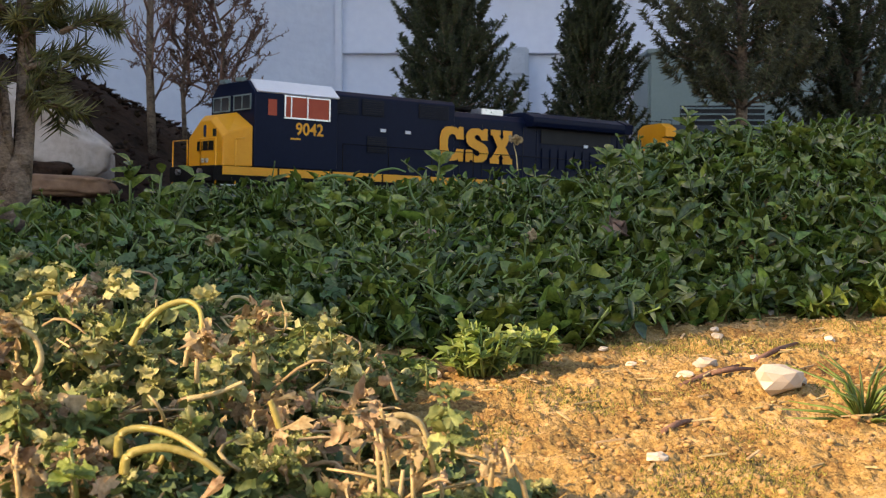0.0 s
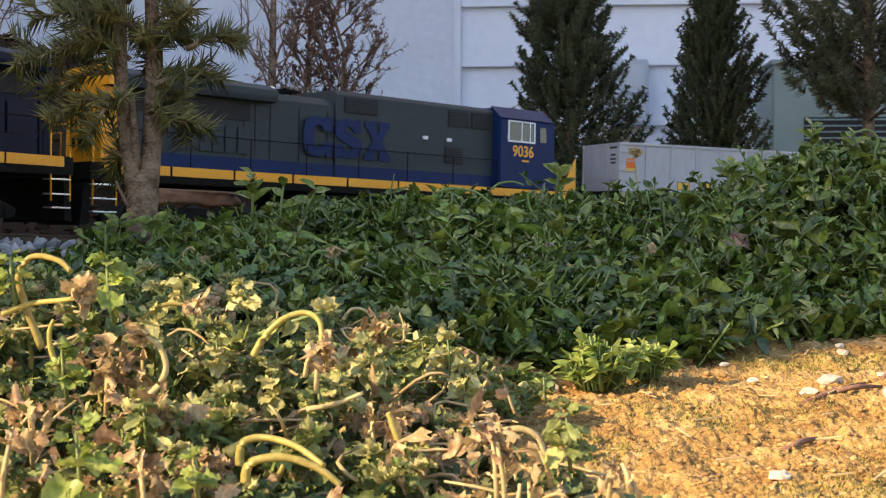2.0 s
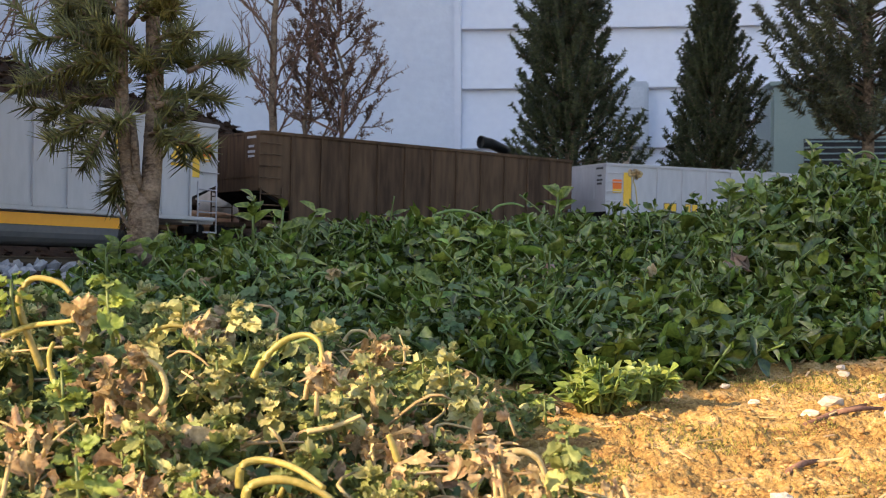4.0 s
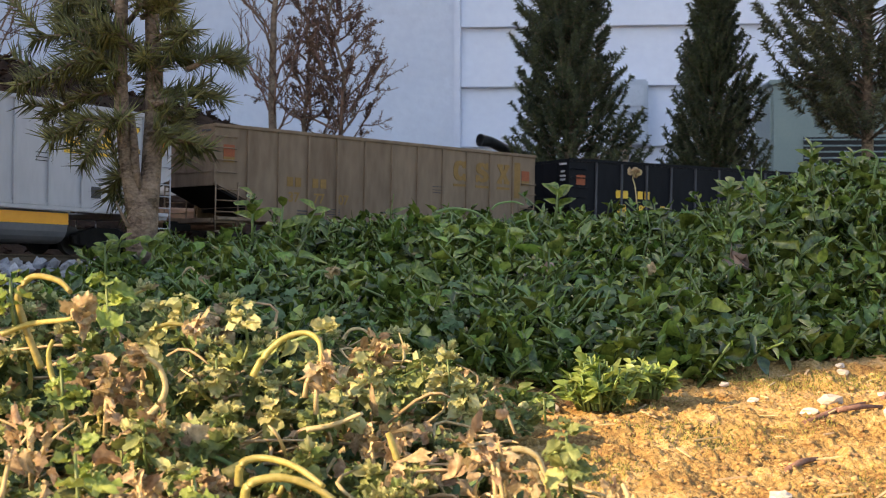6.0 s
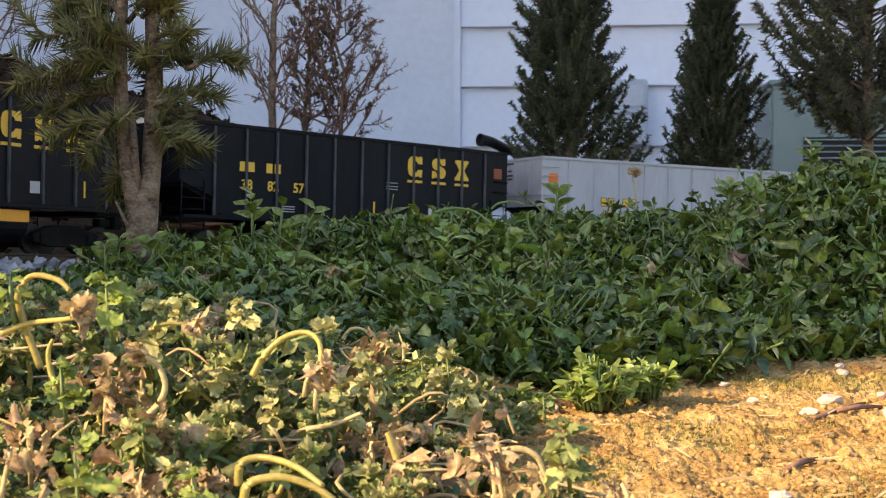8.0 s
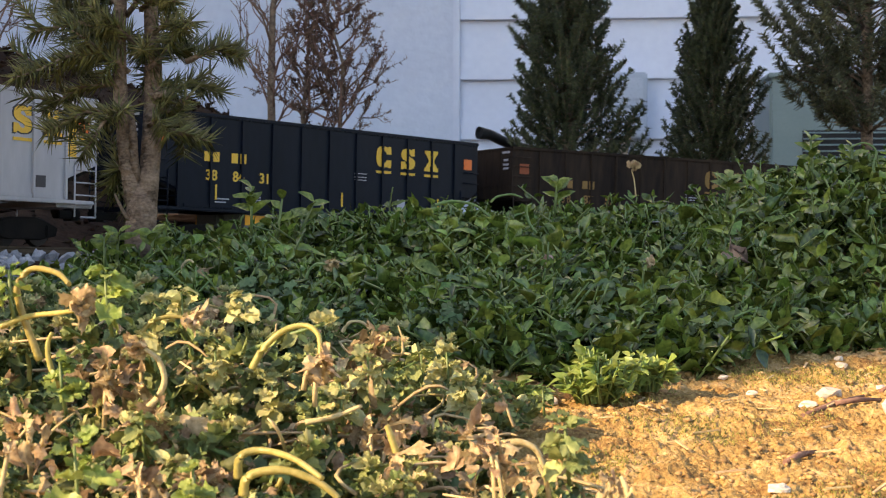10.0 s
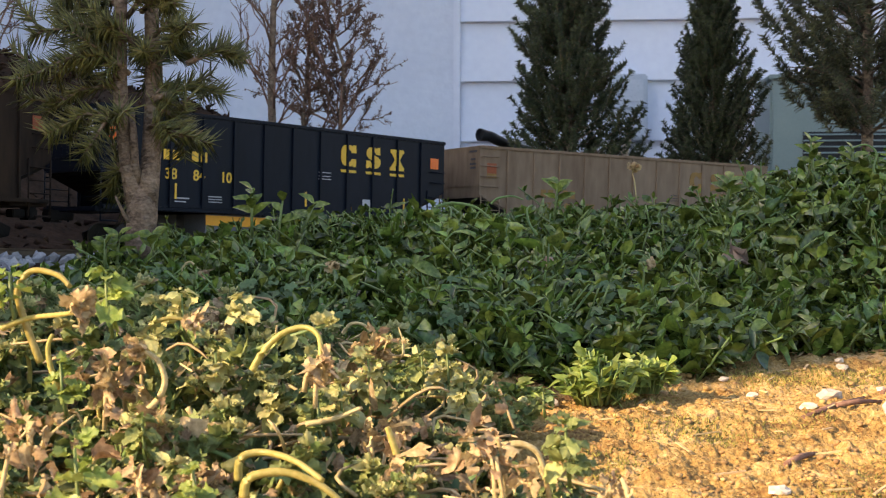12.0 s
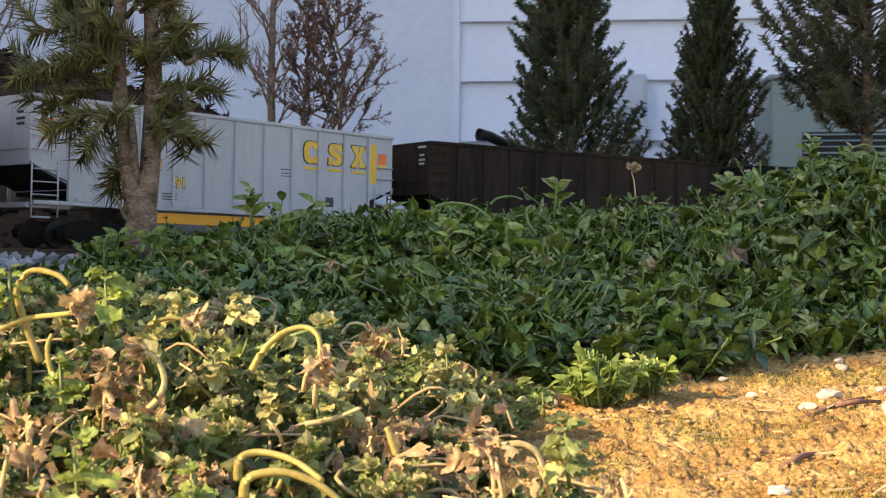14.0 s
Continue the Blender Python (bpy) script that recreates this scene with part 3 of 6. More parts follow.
def locomotive(L, tail, cab0, cab1, hi1, wing0, hood, low, trim, digits, words, nose_col, mk):
    """A wide-cab diesel. Its front is at -x; all stations are metres from its middle."""
    lo = thing("locomotive", words, "locomotive", "locomotives of the train")
    h, W, D, HW = L / 2, HALF_W, 0.0726, 0.034
    hf = h if trim else h - 0.045  # the front porch of the lead engine is short
    part("frame", box(-hf, h, -W + 0.0005, W - 0.0005, 0.0545, D, 0.001), M["under"], lo)
    for s in (-1, 1):
        y0, y1 = sorted((s * (W - 0.0004), s * (W + 0.0008)))
        n = 9
        for i in range(n):
            a, b2 = -hf + 0.012 + (h + hf - 0.024) * i / n, -hf + 0.012 + (h + hf - 0.024) * (i + 1) / n - 0.003
            part("sill_stripe", box(a, b2, y0, y1, 0.0625, 0.0722), M["gold"], lo)
    # long hood, raised part behind the cab, and radiator section
    def section(x0, x1, hw, z1, ch, m, nm, lab=""):
        pts = [(-hw, D + 0.0005), (-hw, z1 - ch), (-hw + ch, z1), (hw - ch, z1), (hw, z1 - ch), (hw, D + 0.0005)]
        return part(nm, prism(pts, x0, x1, "x", 0.0008), M[m], lo, lab)
    end = h - tail
    hood_ob = section(hi1, wing0 + 0.02, HW, 0.163, 0.008, hood, "long_hood")
    section(cab1, hi1 - 0.0005, HW + 0.003, 0.174, 0.005, hood, "raised_hood")
    rad = section(wing0 + 0.0205, end - 0.004, HW, 0.158, 0.004, hood, "rear_hood")
    pts = [(-W + 0.006, 0.150), (-W + 0.004, 0.156), (-W + 0.004, 0.163), (-0.030, 0.1705), (0.030, 0.1705), (W - 0.004, 0.163), (W - 0.004, 0.156), (W - 0.006, 0.150)]
    part("radiator_wing", prism(pts, wing0, end + 0.012, "x", 0.001), M[hood], lo, "overhanging radiator housing")
    if low != hood:
        for s in (-1, 1):
            y0, y1 = sorted((s * (HW + 0.0001), s * (HW + 0.0012)))
            part("lower_band", box(cab1 + 0.001, hi1 - 0.001, y0 + s * 0.003, y1 + s * 0.003, D + 0.001, 0.0875), M[low], lo)
            part("lower_band", box(hi1, end - 0.02, y0, y1, D + 0.001, 0.0875), M[low], lo)
    part("rear_face", prism([(-HW - 0.001, D + 0.001), (-HW - 0.001, 0.150), (-W + 0.005, 0.1505), (-W + 0.003, 0.164), (-0.030, 0.1715), (0.030, 0.1715), (W - 0.003, 0.164), (W - 0.005, 0.1505), (HW + 0.001, 0.150), (HW + 0.001, D + 0.001)],
                            end - 0.0035, end + 0.0125, "x"), M["gold" if trim else hood], lo)
    # wing's coloured rear end of the second engine wraps round the side
    for s in (-1, 1):
        y = s * (HW + 0.0006)
        for k in range(int((end - 0.02 - (wing0 + 0.03)) / 0.016)):
            x = wing0 + 0.03 + 0.016 * k
            part("hood_door", box(x, x + 0.0135, min(y, y + s * 0.0014), max(y, y + s * 0.0014), 0.092, 0.121, 0.0005), M[hood], lo)
        part("radiator_grille", box(wing0 + 0.028, end - 0.02, min(y, y + s * 0.0012), max(y, y + s * 0.0012), 0.1285, 0.148), M["unit_dark"], lo, "dark radiator grille")
        yr = s * (HW + 0.0036)
        for x0, x1, z0, z1 in ((cab1 + 0.008, cab1 + 0.040, 0.146, 0.166), (cab1 + 0.046, cab1 + 0.080, 0.146, 0.166), (hi1 - 0.062, hi1 - 0.012, 0.149, 0.167), (cab1 + 0.055, cab1 + 0.085, 0.100, 0.120)):
            if x1 < hi1 - 0.002:
                g = part("vent", box(x0, x1, min(yr, yr + s * 0.0008), max(yr, yr + s * 0.0008), z0, z1), M["unit_dark"], lo)
                nl = 7
                for i in range(nl):
                    zz = z0 + (z1 - z0) * (i + 0.5) / nl
                    part("louvre", box(x0 + 0.001, x1 - 0.001, min(yr, yr + s * 0.0016), max(yr, yr + s * 0.0016), zz - 0.0006, zz + 0.0004), M[hood], g)
        for x in (hi1 + 0.01, hi1 + 0.05, hi1 + 0.09, hi1 + 0.125):
            part("door_seam", box(x, x + 0.0008, min(y, y + s * 0.0004), max(y, y + s * 0.0004), D + 0.004, 0.148), M["unit_dark"], lo)
        for x in (cab1 + 0.075, cab1 + 0.115, end - 0.075):
            q = yr if x < hi1 else y
            part("small_print", box(x, x + 0.008, min(q, q + s * 0.0018), max(q, q + s * 0.0018), 0.1265, 0.1305), M["white"], lo)
    # cab
    zc = 0.176
    pts = [(-W + 0.002, D + 0.0005), (-W + 0.002, 0.160), (-0.034, zc), (0.034, zc), (W - 0.002, 0.160), (W - 0.002, D + 0.0005)]
    cab = part("cab", prism(pts, cab0, cab1, "x", 0.0012), M[low], lo, "wide cab")
    for s in (-1, 1):
        ys = [s * (W - 0.0035), s * (W + 0.0002), 0]
        roof = prism([(s * (W - 0.0035), 0.1608), (s * 0.034, zc + 0.0004), (s * 0.034, zc + 0.002), (s * (W - 0.001), 0.1625)], cab0 + 0.004, cab1 + 0.002, "x")
        part("roof_slope", roof, M["white" if not trim else low], cab, "pale roof edge" if not trim else "")
        y = s * (W - 0.0020)
        wx0, wx1 = cab0 + 0.042, cab1 - 0.014
        part("window_backing", box(wx0, wx1, min(y, y + s * 0.0006), max(y, y + s * 0.0006), 0.1345, 0.1585), M["seat" if not trim else "glass"], cab, "window with red interior" if not trim else "dark window")
        b = bmesh.new()
        for q in ((wx0 - 0.002, wx0, 0.1325, 0.1600), (wx1, wx1 + 0.002, 0.1325, 0.1600), (wx0, wx1, 0.1325, 0.1345), (wx0, wx1, 0.1585, 0.1600), ((wx0 + wx1) / 2 - 0.0008, (wx0 + wx1) / 2 + 0.0008, 0.1345, 0.1585), (wx0 + 0.007, wx0 + 0.0085, 0.1345, 0.1585)):
            box(q[0], q[1], min(y, y + s * 0.0016), max(y, y + s * 0.0016), q[2], q[3], 0, b)
        part("window_frame", b, M["silver" if not trim else "white"], cab, "pale window frame")
        part("side_light", box(cab0 + 0.018, cab0 + 0.030, min(y, y + s * 0.0006), max(y, y + s * 0.0006), 0.135, 0.154), M["seat" if not trim else "glass"], cab)
        lettering(digits, 0.020, mk, cab, text_pose((wx0 + wx1) / 2 + s * -0.004, 0.1145, s * (W - 0.0018), s), label="road number")
        part("small_print", box(wx0 + 0.008, wx0 + 0.022, min(y, y + s * 0.0006), max(y, y + s * 0.0006), 0.108, 0.110), mk, cab)
    for s in (-1, 1):
        b = box(cab0 - 0.0012, cab0 - 0.0002, min(s * 0.006, s * 0.043), max(s * 0.006, s * 0.043), 0.1425, 0.158, 0.0004)
        part("windshield", b, M["glass"], cab, "windscreen pane")
        b = bmesh.new()
        for y0, y1, z0, z1 in ((0.0045, 0.006, 0.141, 0.1595), (0.043, 0.0442, 0.141, 0.1595), (0.024, 0.0250, 0.1425, 0.158), (0.006, 0.043, 0.141, 0.1425), (0.006, 0.043, 0.158, 0.1595)):
            box(cab0 - 0.0018, cab0 - 0.0002, min(s * y0, s * y1), max(s * y0, s * y1), z0, z1, 0, b)
        part("windshield_frame", b, M["unit" if not trim else low], cab)
    part("number_board", box(cab0 - 0.004, cab0 + 0.004, -0.026, -0.012, 0.1755, 0.180, 0.0008), M["unit"], cab, "grey number board")
    part("number_board", box(cab0 - 0.004, cab0 + 0.004, 0.012, 0.026, 0.1755, 0.180, 0.0008), M["unit"], cab, "grey number board")
    # nose
    n0 = -h + 0.009 if trim else cab0 - 0.036
    half0, half1 = (0.031, 0.042) if trim else (0.041, 0.0495)
    b = bmesh.new()
    rings = []
    for x, hw, z1, ch in ((n0, half0, 0.127, 0.020), (n0 + 0.006, half0 + 0.002, 0.134, 0.022), (cab0 - 0.0005, half1, 0.139, 0.018)):
        rings.append([b.verts.new((x, y, z)) for y, z in ((-hw, D + 0.0005), (-hw, z1 - ch), (-0.013, z1), (0.013, z1), (hw, z1 - ch), (hw, D + 0.0005))])
    for r0, r1 in zip(rings, rings[1:]):
        for i in range(6):
            b.faces.new((r0[i], r0[(i + 1) % 6], r1[(i + 1) % 6], r1[i]))
    b.faces.new(rings[0]), b.faces.new(rings[-1])
    bmesh.ops.recalc_face_normals(b, faces=b.faces[:])
    bmesh.ops.bevel(b, geom=b.edges[:], offset=0.001, segments=1, affect="EDGES")
    nose = part("nose", b, M[nose_col], lo, "golden yellow nose" if nose_col == "gold" else "")
    part("nose_door_window", box(n0 - 0.0006, n0 + 0.003, -0.026, -0.018, 0.108, 0.117, 0.0005), M["glass"], nose)
    part("nose_decal", box(n0 - 0.0006, n0 + 0.003, -0.002, 0.004, 0.108, 0.122, 0.0005), M["blue"], nose, "small blue decal")
    for s in (-1, 1):
        part("headlight", box(n0 - 0.0022, n0 + 0.001, min(s * 0.002, s * 0.008), max(s * 0.002, s * 0.008), 0.0775, 0.083, 0.0008), M["silver"], nose)
    for i in range(3):
        part("nose_mark", prism([(-0.020 + 0.0135 * i, 0.092), (-0.009 + 0.0135 * i, 0.092), (-0.009 + 0.0135 * i, 0.103), (-0.020 + 0.0135 * i, 0.103)], n0 - 0.0009, n0 + 0.002, "x"), M["under"], nose)
    # slanted yellow front flash under the nose of the second engine
    if trim:
        for s in (-1, 1):
            y0, y1 = sorted((s * (W - 0.0016), s * (W - 0.0004)))
            part("front_flash", prism([(-h + 0.001, D + 0.001), (-h + 0.002, 0.118), (-h + 0.030, D + 0.001)], y0, y1), M["gold"], lo)
    # fuel tank, trucks, pilots, couplers
    b = prism([(-0.10, 0.054), (-0.10, 0.026), (-0.085, 0.018), (0.085, 0.018), (0.10, 0.026), (0.10, 0.054)], -0.046, 0.046, bevel=0.003)
    part("fuel_tank", b, M["under"], lo)
    for x in (-0.232 * L / 0.75, 0.232 * L / 0.75):
        truck(x, lo, 3, 0.132, 0.018, 0.042)
    full = h
    for s in (-1, 1):
        h = hf if s < 0 else full
        part("pilot", prism([(s * (h - 0.006), 0.054), (s * (h + 0.002), 0.050), (s * (h + 0.006), 0.010), (s * (h - 0.004), 0.012)], -0.045, 0.045), M["under"], lo, "black snow plough")
        coupler(s * (h - 0.002), s, lo, 0.040)
        for t in (-1, 1):
            b = bmesh.new()
            xa, xb = s * (h - 0.004), s * (h - 0.030)
            for z in (0.050, 0.036, 0.023):
                box(min(xa, xb), max(xa, xb), min(t * (W - 0.012), t * (W - 0.001)), max(t * (W - 0.012), t * (W - 0.001)), z, z + 0.0014, 0, b)
            part("steps", b, M["silver"], lo)
            b = bmesh.new()
            y = t * (W - 0.002)
            for xx in (xa, xb):
                rod([(xx, y, 0.030), (xx, y, 0.104)], 0.0010, 5, b)
            rod([(xb, y, 0.104), (xb - s * 0.012, y, 0.106)], 0.0010, 5, b)
            rod([(xa, y, 0.104), (xa, t * 0.016, 0.104), (xa, t * 0.016, D)], 0.0010, 5, b)
            part("corner_handrail", b, M["gold"], lo, "yellow corner handrail")
    h = full
    for t in (-1, 1):
        b = bmesh.new()
        y = t * (W - 0.002)
        xa, xb = cab1 + 0.008, h - 0.04
        rod([(xa, y, 0.107), (xb, y, 0.107)], 0.0006, 5, b)
        for i in range(8):
            x = xa + (xb - xa) * i / 7
            rod([(x, y, D - 0.004), (x, y, 0.107)], 0.0006, 5, b)
        part("handrail", b, M["under"], lo)
        lamp = bmesh.new()
        bmesh.ops.create_cone(lamp, cap_ends=True, segments=12, radius1=0.0035, radius2=0.003, depth=0.005)
        lamp.transform(pose(-hf - 0.002, t * 0.026, 0.066, 0, 90, 0))
        part("ditch_light", lamp, M["silver"], lo)
    # roof gear
    part("exhaust_pipe", box(hi1 + 0.068, hi1 + 0.108, -0.012, 0.012, 0.1625, 0.1725, 0.0008), M["silver"], lo, "bright metal exhaust pipe housing")
    b = bmesh.new()
    for i in range(3):
        rod([(hi1 + 0.030, -0.006 + 0.006 * i, 0.170), (hi1 + 0.052, -0.006 + 0.006 * i, 0.170)], [0.0016, 0.0035], 8, b)
    rod([(hi1 + 0.038, 0, 0.162), (hi1 + 0.038, 0, 0.170)], 0.0014, 6, b)
    part("air_horn", b, M["under"], lo)
    for i in range(3):
        x = wing0 + 0.035 + 0.045 * i
        b = bmesh.new()
        bmesh.ops.create_cone(b, cap_ends=True, segments=20, radius1=0.019, radius2=0.018, depth=0.003)
        b.transform(pose(x, 0, 0.1715))
        part("roof_fan", b, M[hood], lo)
    for t in (-1, 1):
        b = rod([(end - 0.012, t * 0.02, 0.170), (end - 0.012, t * 0.02, 0.178), (end + 0.006, t * 0.02, 0.178), (end + 0.006, t * 0.02, 0.170)], 0.0007, 5)
        part("roof_grab", b, M["under"], lo)
    for s in (-1, 1):
        y = s * (HW + 0.0046)
        x0 = EMB[digits]
        emblem(x0 if s < 0 else x0, 0.0955, 0.132, 0.046, y, s, mk if not trim else M["blue"], lo, gap=0.07)
    if trim:
        for i in range(3):
            part("rear_mark", box(end + 0.0124, end + 0.0134, -0.022 + 0.014 * i, -0.011 + 0.014 * i, 0.090, 0.101), M["under"], lo)
        for s in (-1, 1):
            y0, y1 = sorted((s * (HW + 0.0009), s * (HW + 0.0024)))
            part("rear_wrap", box(end - 0.006, end + 0.0122, y0, y1, D + 0.001, 0.1495), M["gold"], lo, "yellow rear hood corner")
            y0, y1 = sorted((s * (W - 0.0042), s * (W - 0.0030)))
            part("rear_wrap", box(end - 0.005, end + 0.0122, y0, y1, 0.1505, 0.1635), M["gold"], lo)
    return lo


EMB = {"9042": 0.010, "9036": -0.0425}
lead = locomotive(0.76, 0.024, -0.280, -0.162, 0.037, 0.168, "navy", "navy", False, "9042", "dark blue wide-cab diesel locomotive with golden nose", "gold", M["gold"])
second = locomotive(0.72, 0.0325, -0.3175, -0.2150, 0.0425, 0.1325, "grey", "blue", True, "9036", "slate grey and blue diesel locomotive running cab to the rear", "blue", M["gold"])
CARS = [("white", "379707"), ("brown", ""), ("white", "377778"), ("tan", "377707"), ("black", "388276"), ("black", "388257"), ("white", "379912"),
        ("navy", "388431"), ("dark", "388757"), ("navy", "388410"), ("tan", "378737"), ("white", "379791"), ("sooty", ""), ("black", "388275"), ("black", "388204")]
TRAIN = [(lead, -1.18, 0.5, 0), (second, -0.42, 0.45, 180)]
PITCH = 0.545
for k, (lk, dg) in enumerate(CARS):
    TRAIN.append((gondola(lk, dg, k == 2), k * PITCH + CAR_L / 2, 0.33, 180 if k == 6 else 0))

# metres run by the train, time by time
RUN = [(0, -1.425), (1.1, -0.855), (1.9, -0.425), (2.5, -0.091), (3.2, 0.279), (5.553, 1.635), (6.499, 2.172), (7.455, 2.716), (8.0, 3.022), (8.385, 3.258), (10.332, 4.349), (11.0, 4.750),
       (11.273, 4.894), (12.206, 5.438), (13.14, 5.980), (14.07, 6.526)]


def run_at(t):
    return lerp_table(t, RUN)


def train_pose(s, base, turn, t):
    u = s - run_at(t)
    a, b = line_at(u - base / 2, HALF_W), line_at(u + base / 2, HALF_W)
    yaw = math.atan2(b[1] - a[1], b[0] - a[0])
    tilt = -math.degrees(math.asin((b[2] - a[2]) / base))
    m = pose((a[0] + b[0]) / 2, (a[1] + b[1]) / 2, (a[2] + b[2]) / 2, 0, tilt, math.degrees(yaw))
    return m @ pose(0, 0, 0, 0, 0, turn)


def motions():
    for ob, s, base, turn in TRAIN:
        walk(ob, [(0.35 * i, train_pose(s, base, turn, 0.35 * i)) for i in range(41)])


# ---- track ----
def track():
    tr = thing("model_track", "narrow brass rails on dark ties in grey ballast", "railway track")
    for w in (HALF_W - 0.0225, HALF_W + 0.0225):
        pts = [line_at(-3 + 0.05 * i, w) for i in range(161)]
        b = bmesh.new()
        prof = [(-0.0035, -0.0075), (0.0035, -0.0075), (0.001, -0.006), (0.001, -0.0025), (0.0017, -0.0015), (0.0017, -0.0002), (-0.0017, -0.0002), (-0.0017, -0.0015), (-0.001, -0.0025), (-0.001, -0.006)]
        rings = [[b.verts.new((x - q * math.sin(a), y + q * math.cos(a), z + r)) for q, r in prof] for x, y, z, a in pts]
        for r0, r1 in zip(rings, rings[1:]):
            for i in range(len(prof)):
                b.faces.new((r0[i], r0[(i + 1) % len(prof)], r1[(i + 1) % len(prof)], r1[i]))
        bmesh.ops.recalc_face_normals(b, faces=b.faces[:])
        part("rail", b, M["rail"], tr)
    me = mesh_of("tie", box(-0.007, 0.007, -0.042, 0.042, -0.0155, -0.0078, 0.0012))
    me.materials.append(M["tie"])
    for i in range(92):
        x, y, z, a = line_at(-1.1 + 0.029 * i, HALF_W)
        o = part("tie", me, None, tr)
        o.matrix_local = pose(x, y, z, 0, 0, math.degrees(a))


track()


# ---- leaves and needles in bulk ----
FOCAL = 784 / math.tan(radians(18.5))


def spot(a, b, depth):
    """A place depth metres ahead, a to the side and b down, in units of the view's angle."""
    return Vector(((a - 784) / FOCAL * depth, depth, 0.10 - (b - 417) * depth / FOCAL))


_st = [(0.16, 0.30), (0.36, 0.50), (0.60, 0.46), (0.82, 0.26)]
OVATE = np.array([(0, 0, 0)] + [q for u, w in _st for q in ((u, -w, 0.26 * w), (u, 0, 0), (u, w, 0.26 * w))] + [(1, 0, 0)])
OVATE_F = [(0, 2, 1), (0, 3, 2)] + [q for i in range(3) for q in ((1 + 3 * i, 2 + 3 * i, 5 + 3 * i, 4 + 3 * i), (2 + 3 * i, 3 + 3 * i, 6 + 3 * i, 5 + 3 * i))] + [(10, 11, 13), (11, 12, 13)]
_n = 22


def _lobe(i):
    """A round nettle leaf's margin: blunt teeth round a broad blade, with a notch at the stalk."""
    a = 2 * math.pi * i / _n
    r = (0.53 if i % 2 == 0 else 0.465) * (1 - 0.30 * max(0.0, -math.cos(a)) ** 6)
    return 0.5 + r * math.cos(a), 0.94 * r * math.sin(a)


SCALLOP = np.array([(0.42, 0, -0.06)] + [(0.48 + 0.29 * math.cos(2 * math.pi * i / 11), 0.29 * math.sin(2 * math.pi * i / 11), 0.055 - 0.10 * (i % 2)) for i in range(11)]
                   + [(*_lobe(i), 0.12 if i % 4 in (1, 2) else -0.02) for i in range(_n)])
SCALLOP_F = [(0, 1 + i, 1 + (i + 1) % 11) for i in range(11)] + [q for i in range(11) for q in (
    (1 + i, 12 + 2 * i, 13 + 2 * i), (1 + i, 13 + 2 * i, 1 + (i + 1) % 11), (1 + (i + 1) % 11, 13 + 2 * i, 12 + (2 * i + 2) % _n))]
NEEDLE = np.array([(0, -.5, -.3), (0, .5, -.3), (0, 0, .5), (1, 0, 0)])
NEEDLE_F = [(0, 1, 3), (1, 2, 3), (2, 0, 3)]


def scatter(name, shape, faces, base, way, up, length, width, curl=0.0, crumple=0.0, rng=None, material=None, thin=False, cup=0.0, twist=0.0):
    """One mesh of many leaves: arrays of foot, direction and upper side."""
    base, way, up = (np.asarray(q, float).reshape(-1, 3) for q in (base, way, up))
    n = len(base)
    length, width = np.broadcast_to(length, n)[:, None], np.broadcast_to(width, n)[:, None]
    way = way / np.linalg.norm(way, axis=1, keepdims=True)
    side = np.cross(up, way)
    side /= np.maximum(np.linalg.norm(side, axis=1, keepdims=True), 1e-6)
    nor = np.cross(way, side)
    t = np.repeat(shape[None], n, 0)
    if crumple:
        t = t + rng.normal(0, crumple, t.shape)
    c = np.broadcast_to(curl, n)[:, None]
    u, v, w = t[:, :, 0], t[:, :, 1], (t[:, :, 2] * width / length if thin else t[:, :, 2]) - c * t[:, :, 0] ** 2 + np.broadcast_to(cup, n)[:, None] * t[:, :, 1] ** 2
    tw = np.broadcast_to(twist, n)[:, None] * u
    vw, ww = v * width, w * length
    v, w = (vw * np.cos(tw) - ww * np.sin(tw)) / width, (vw * np.sin(tw) + ww * np.cos(tw)) / length
    pts = base[:, None] + way[:, None] * (u * length)[..., None] + side[:, None] * (v * width)[..., None] + nor[:, None] * (w * length)[..., None]
    k = len(shape)
    fs = [tuple(i * k + q for q in f) for i in range(n) for f in faces]
    return from_arrays(name, pts.reshape(-1, 3), fs, material)


def unit(rng, n):
    v = rng.normal(0, 1, (n, 3))
    return v / np.linalg.norm(v, axis=1, keepdims=True)


# ---- chickweed on the shaded bank ----
def weed_front(x):
    return lerp_table(x, [(-0.5, 0.77), (-0.1, 0.745), (0.02, 0.715), (0.11, 0.712), (0.145, 0.735), (0.2, 0.775), (0.27, 0.80), (0.5, 0.82)])


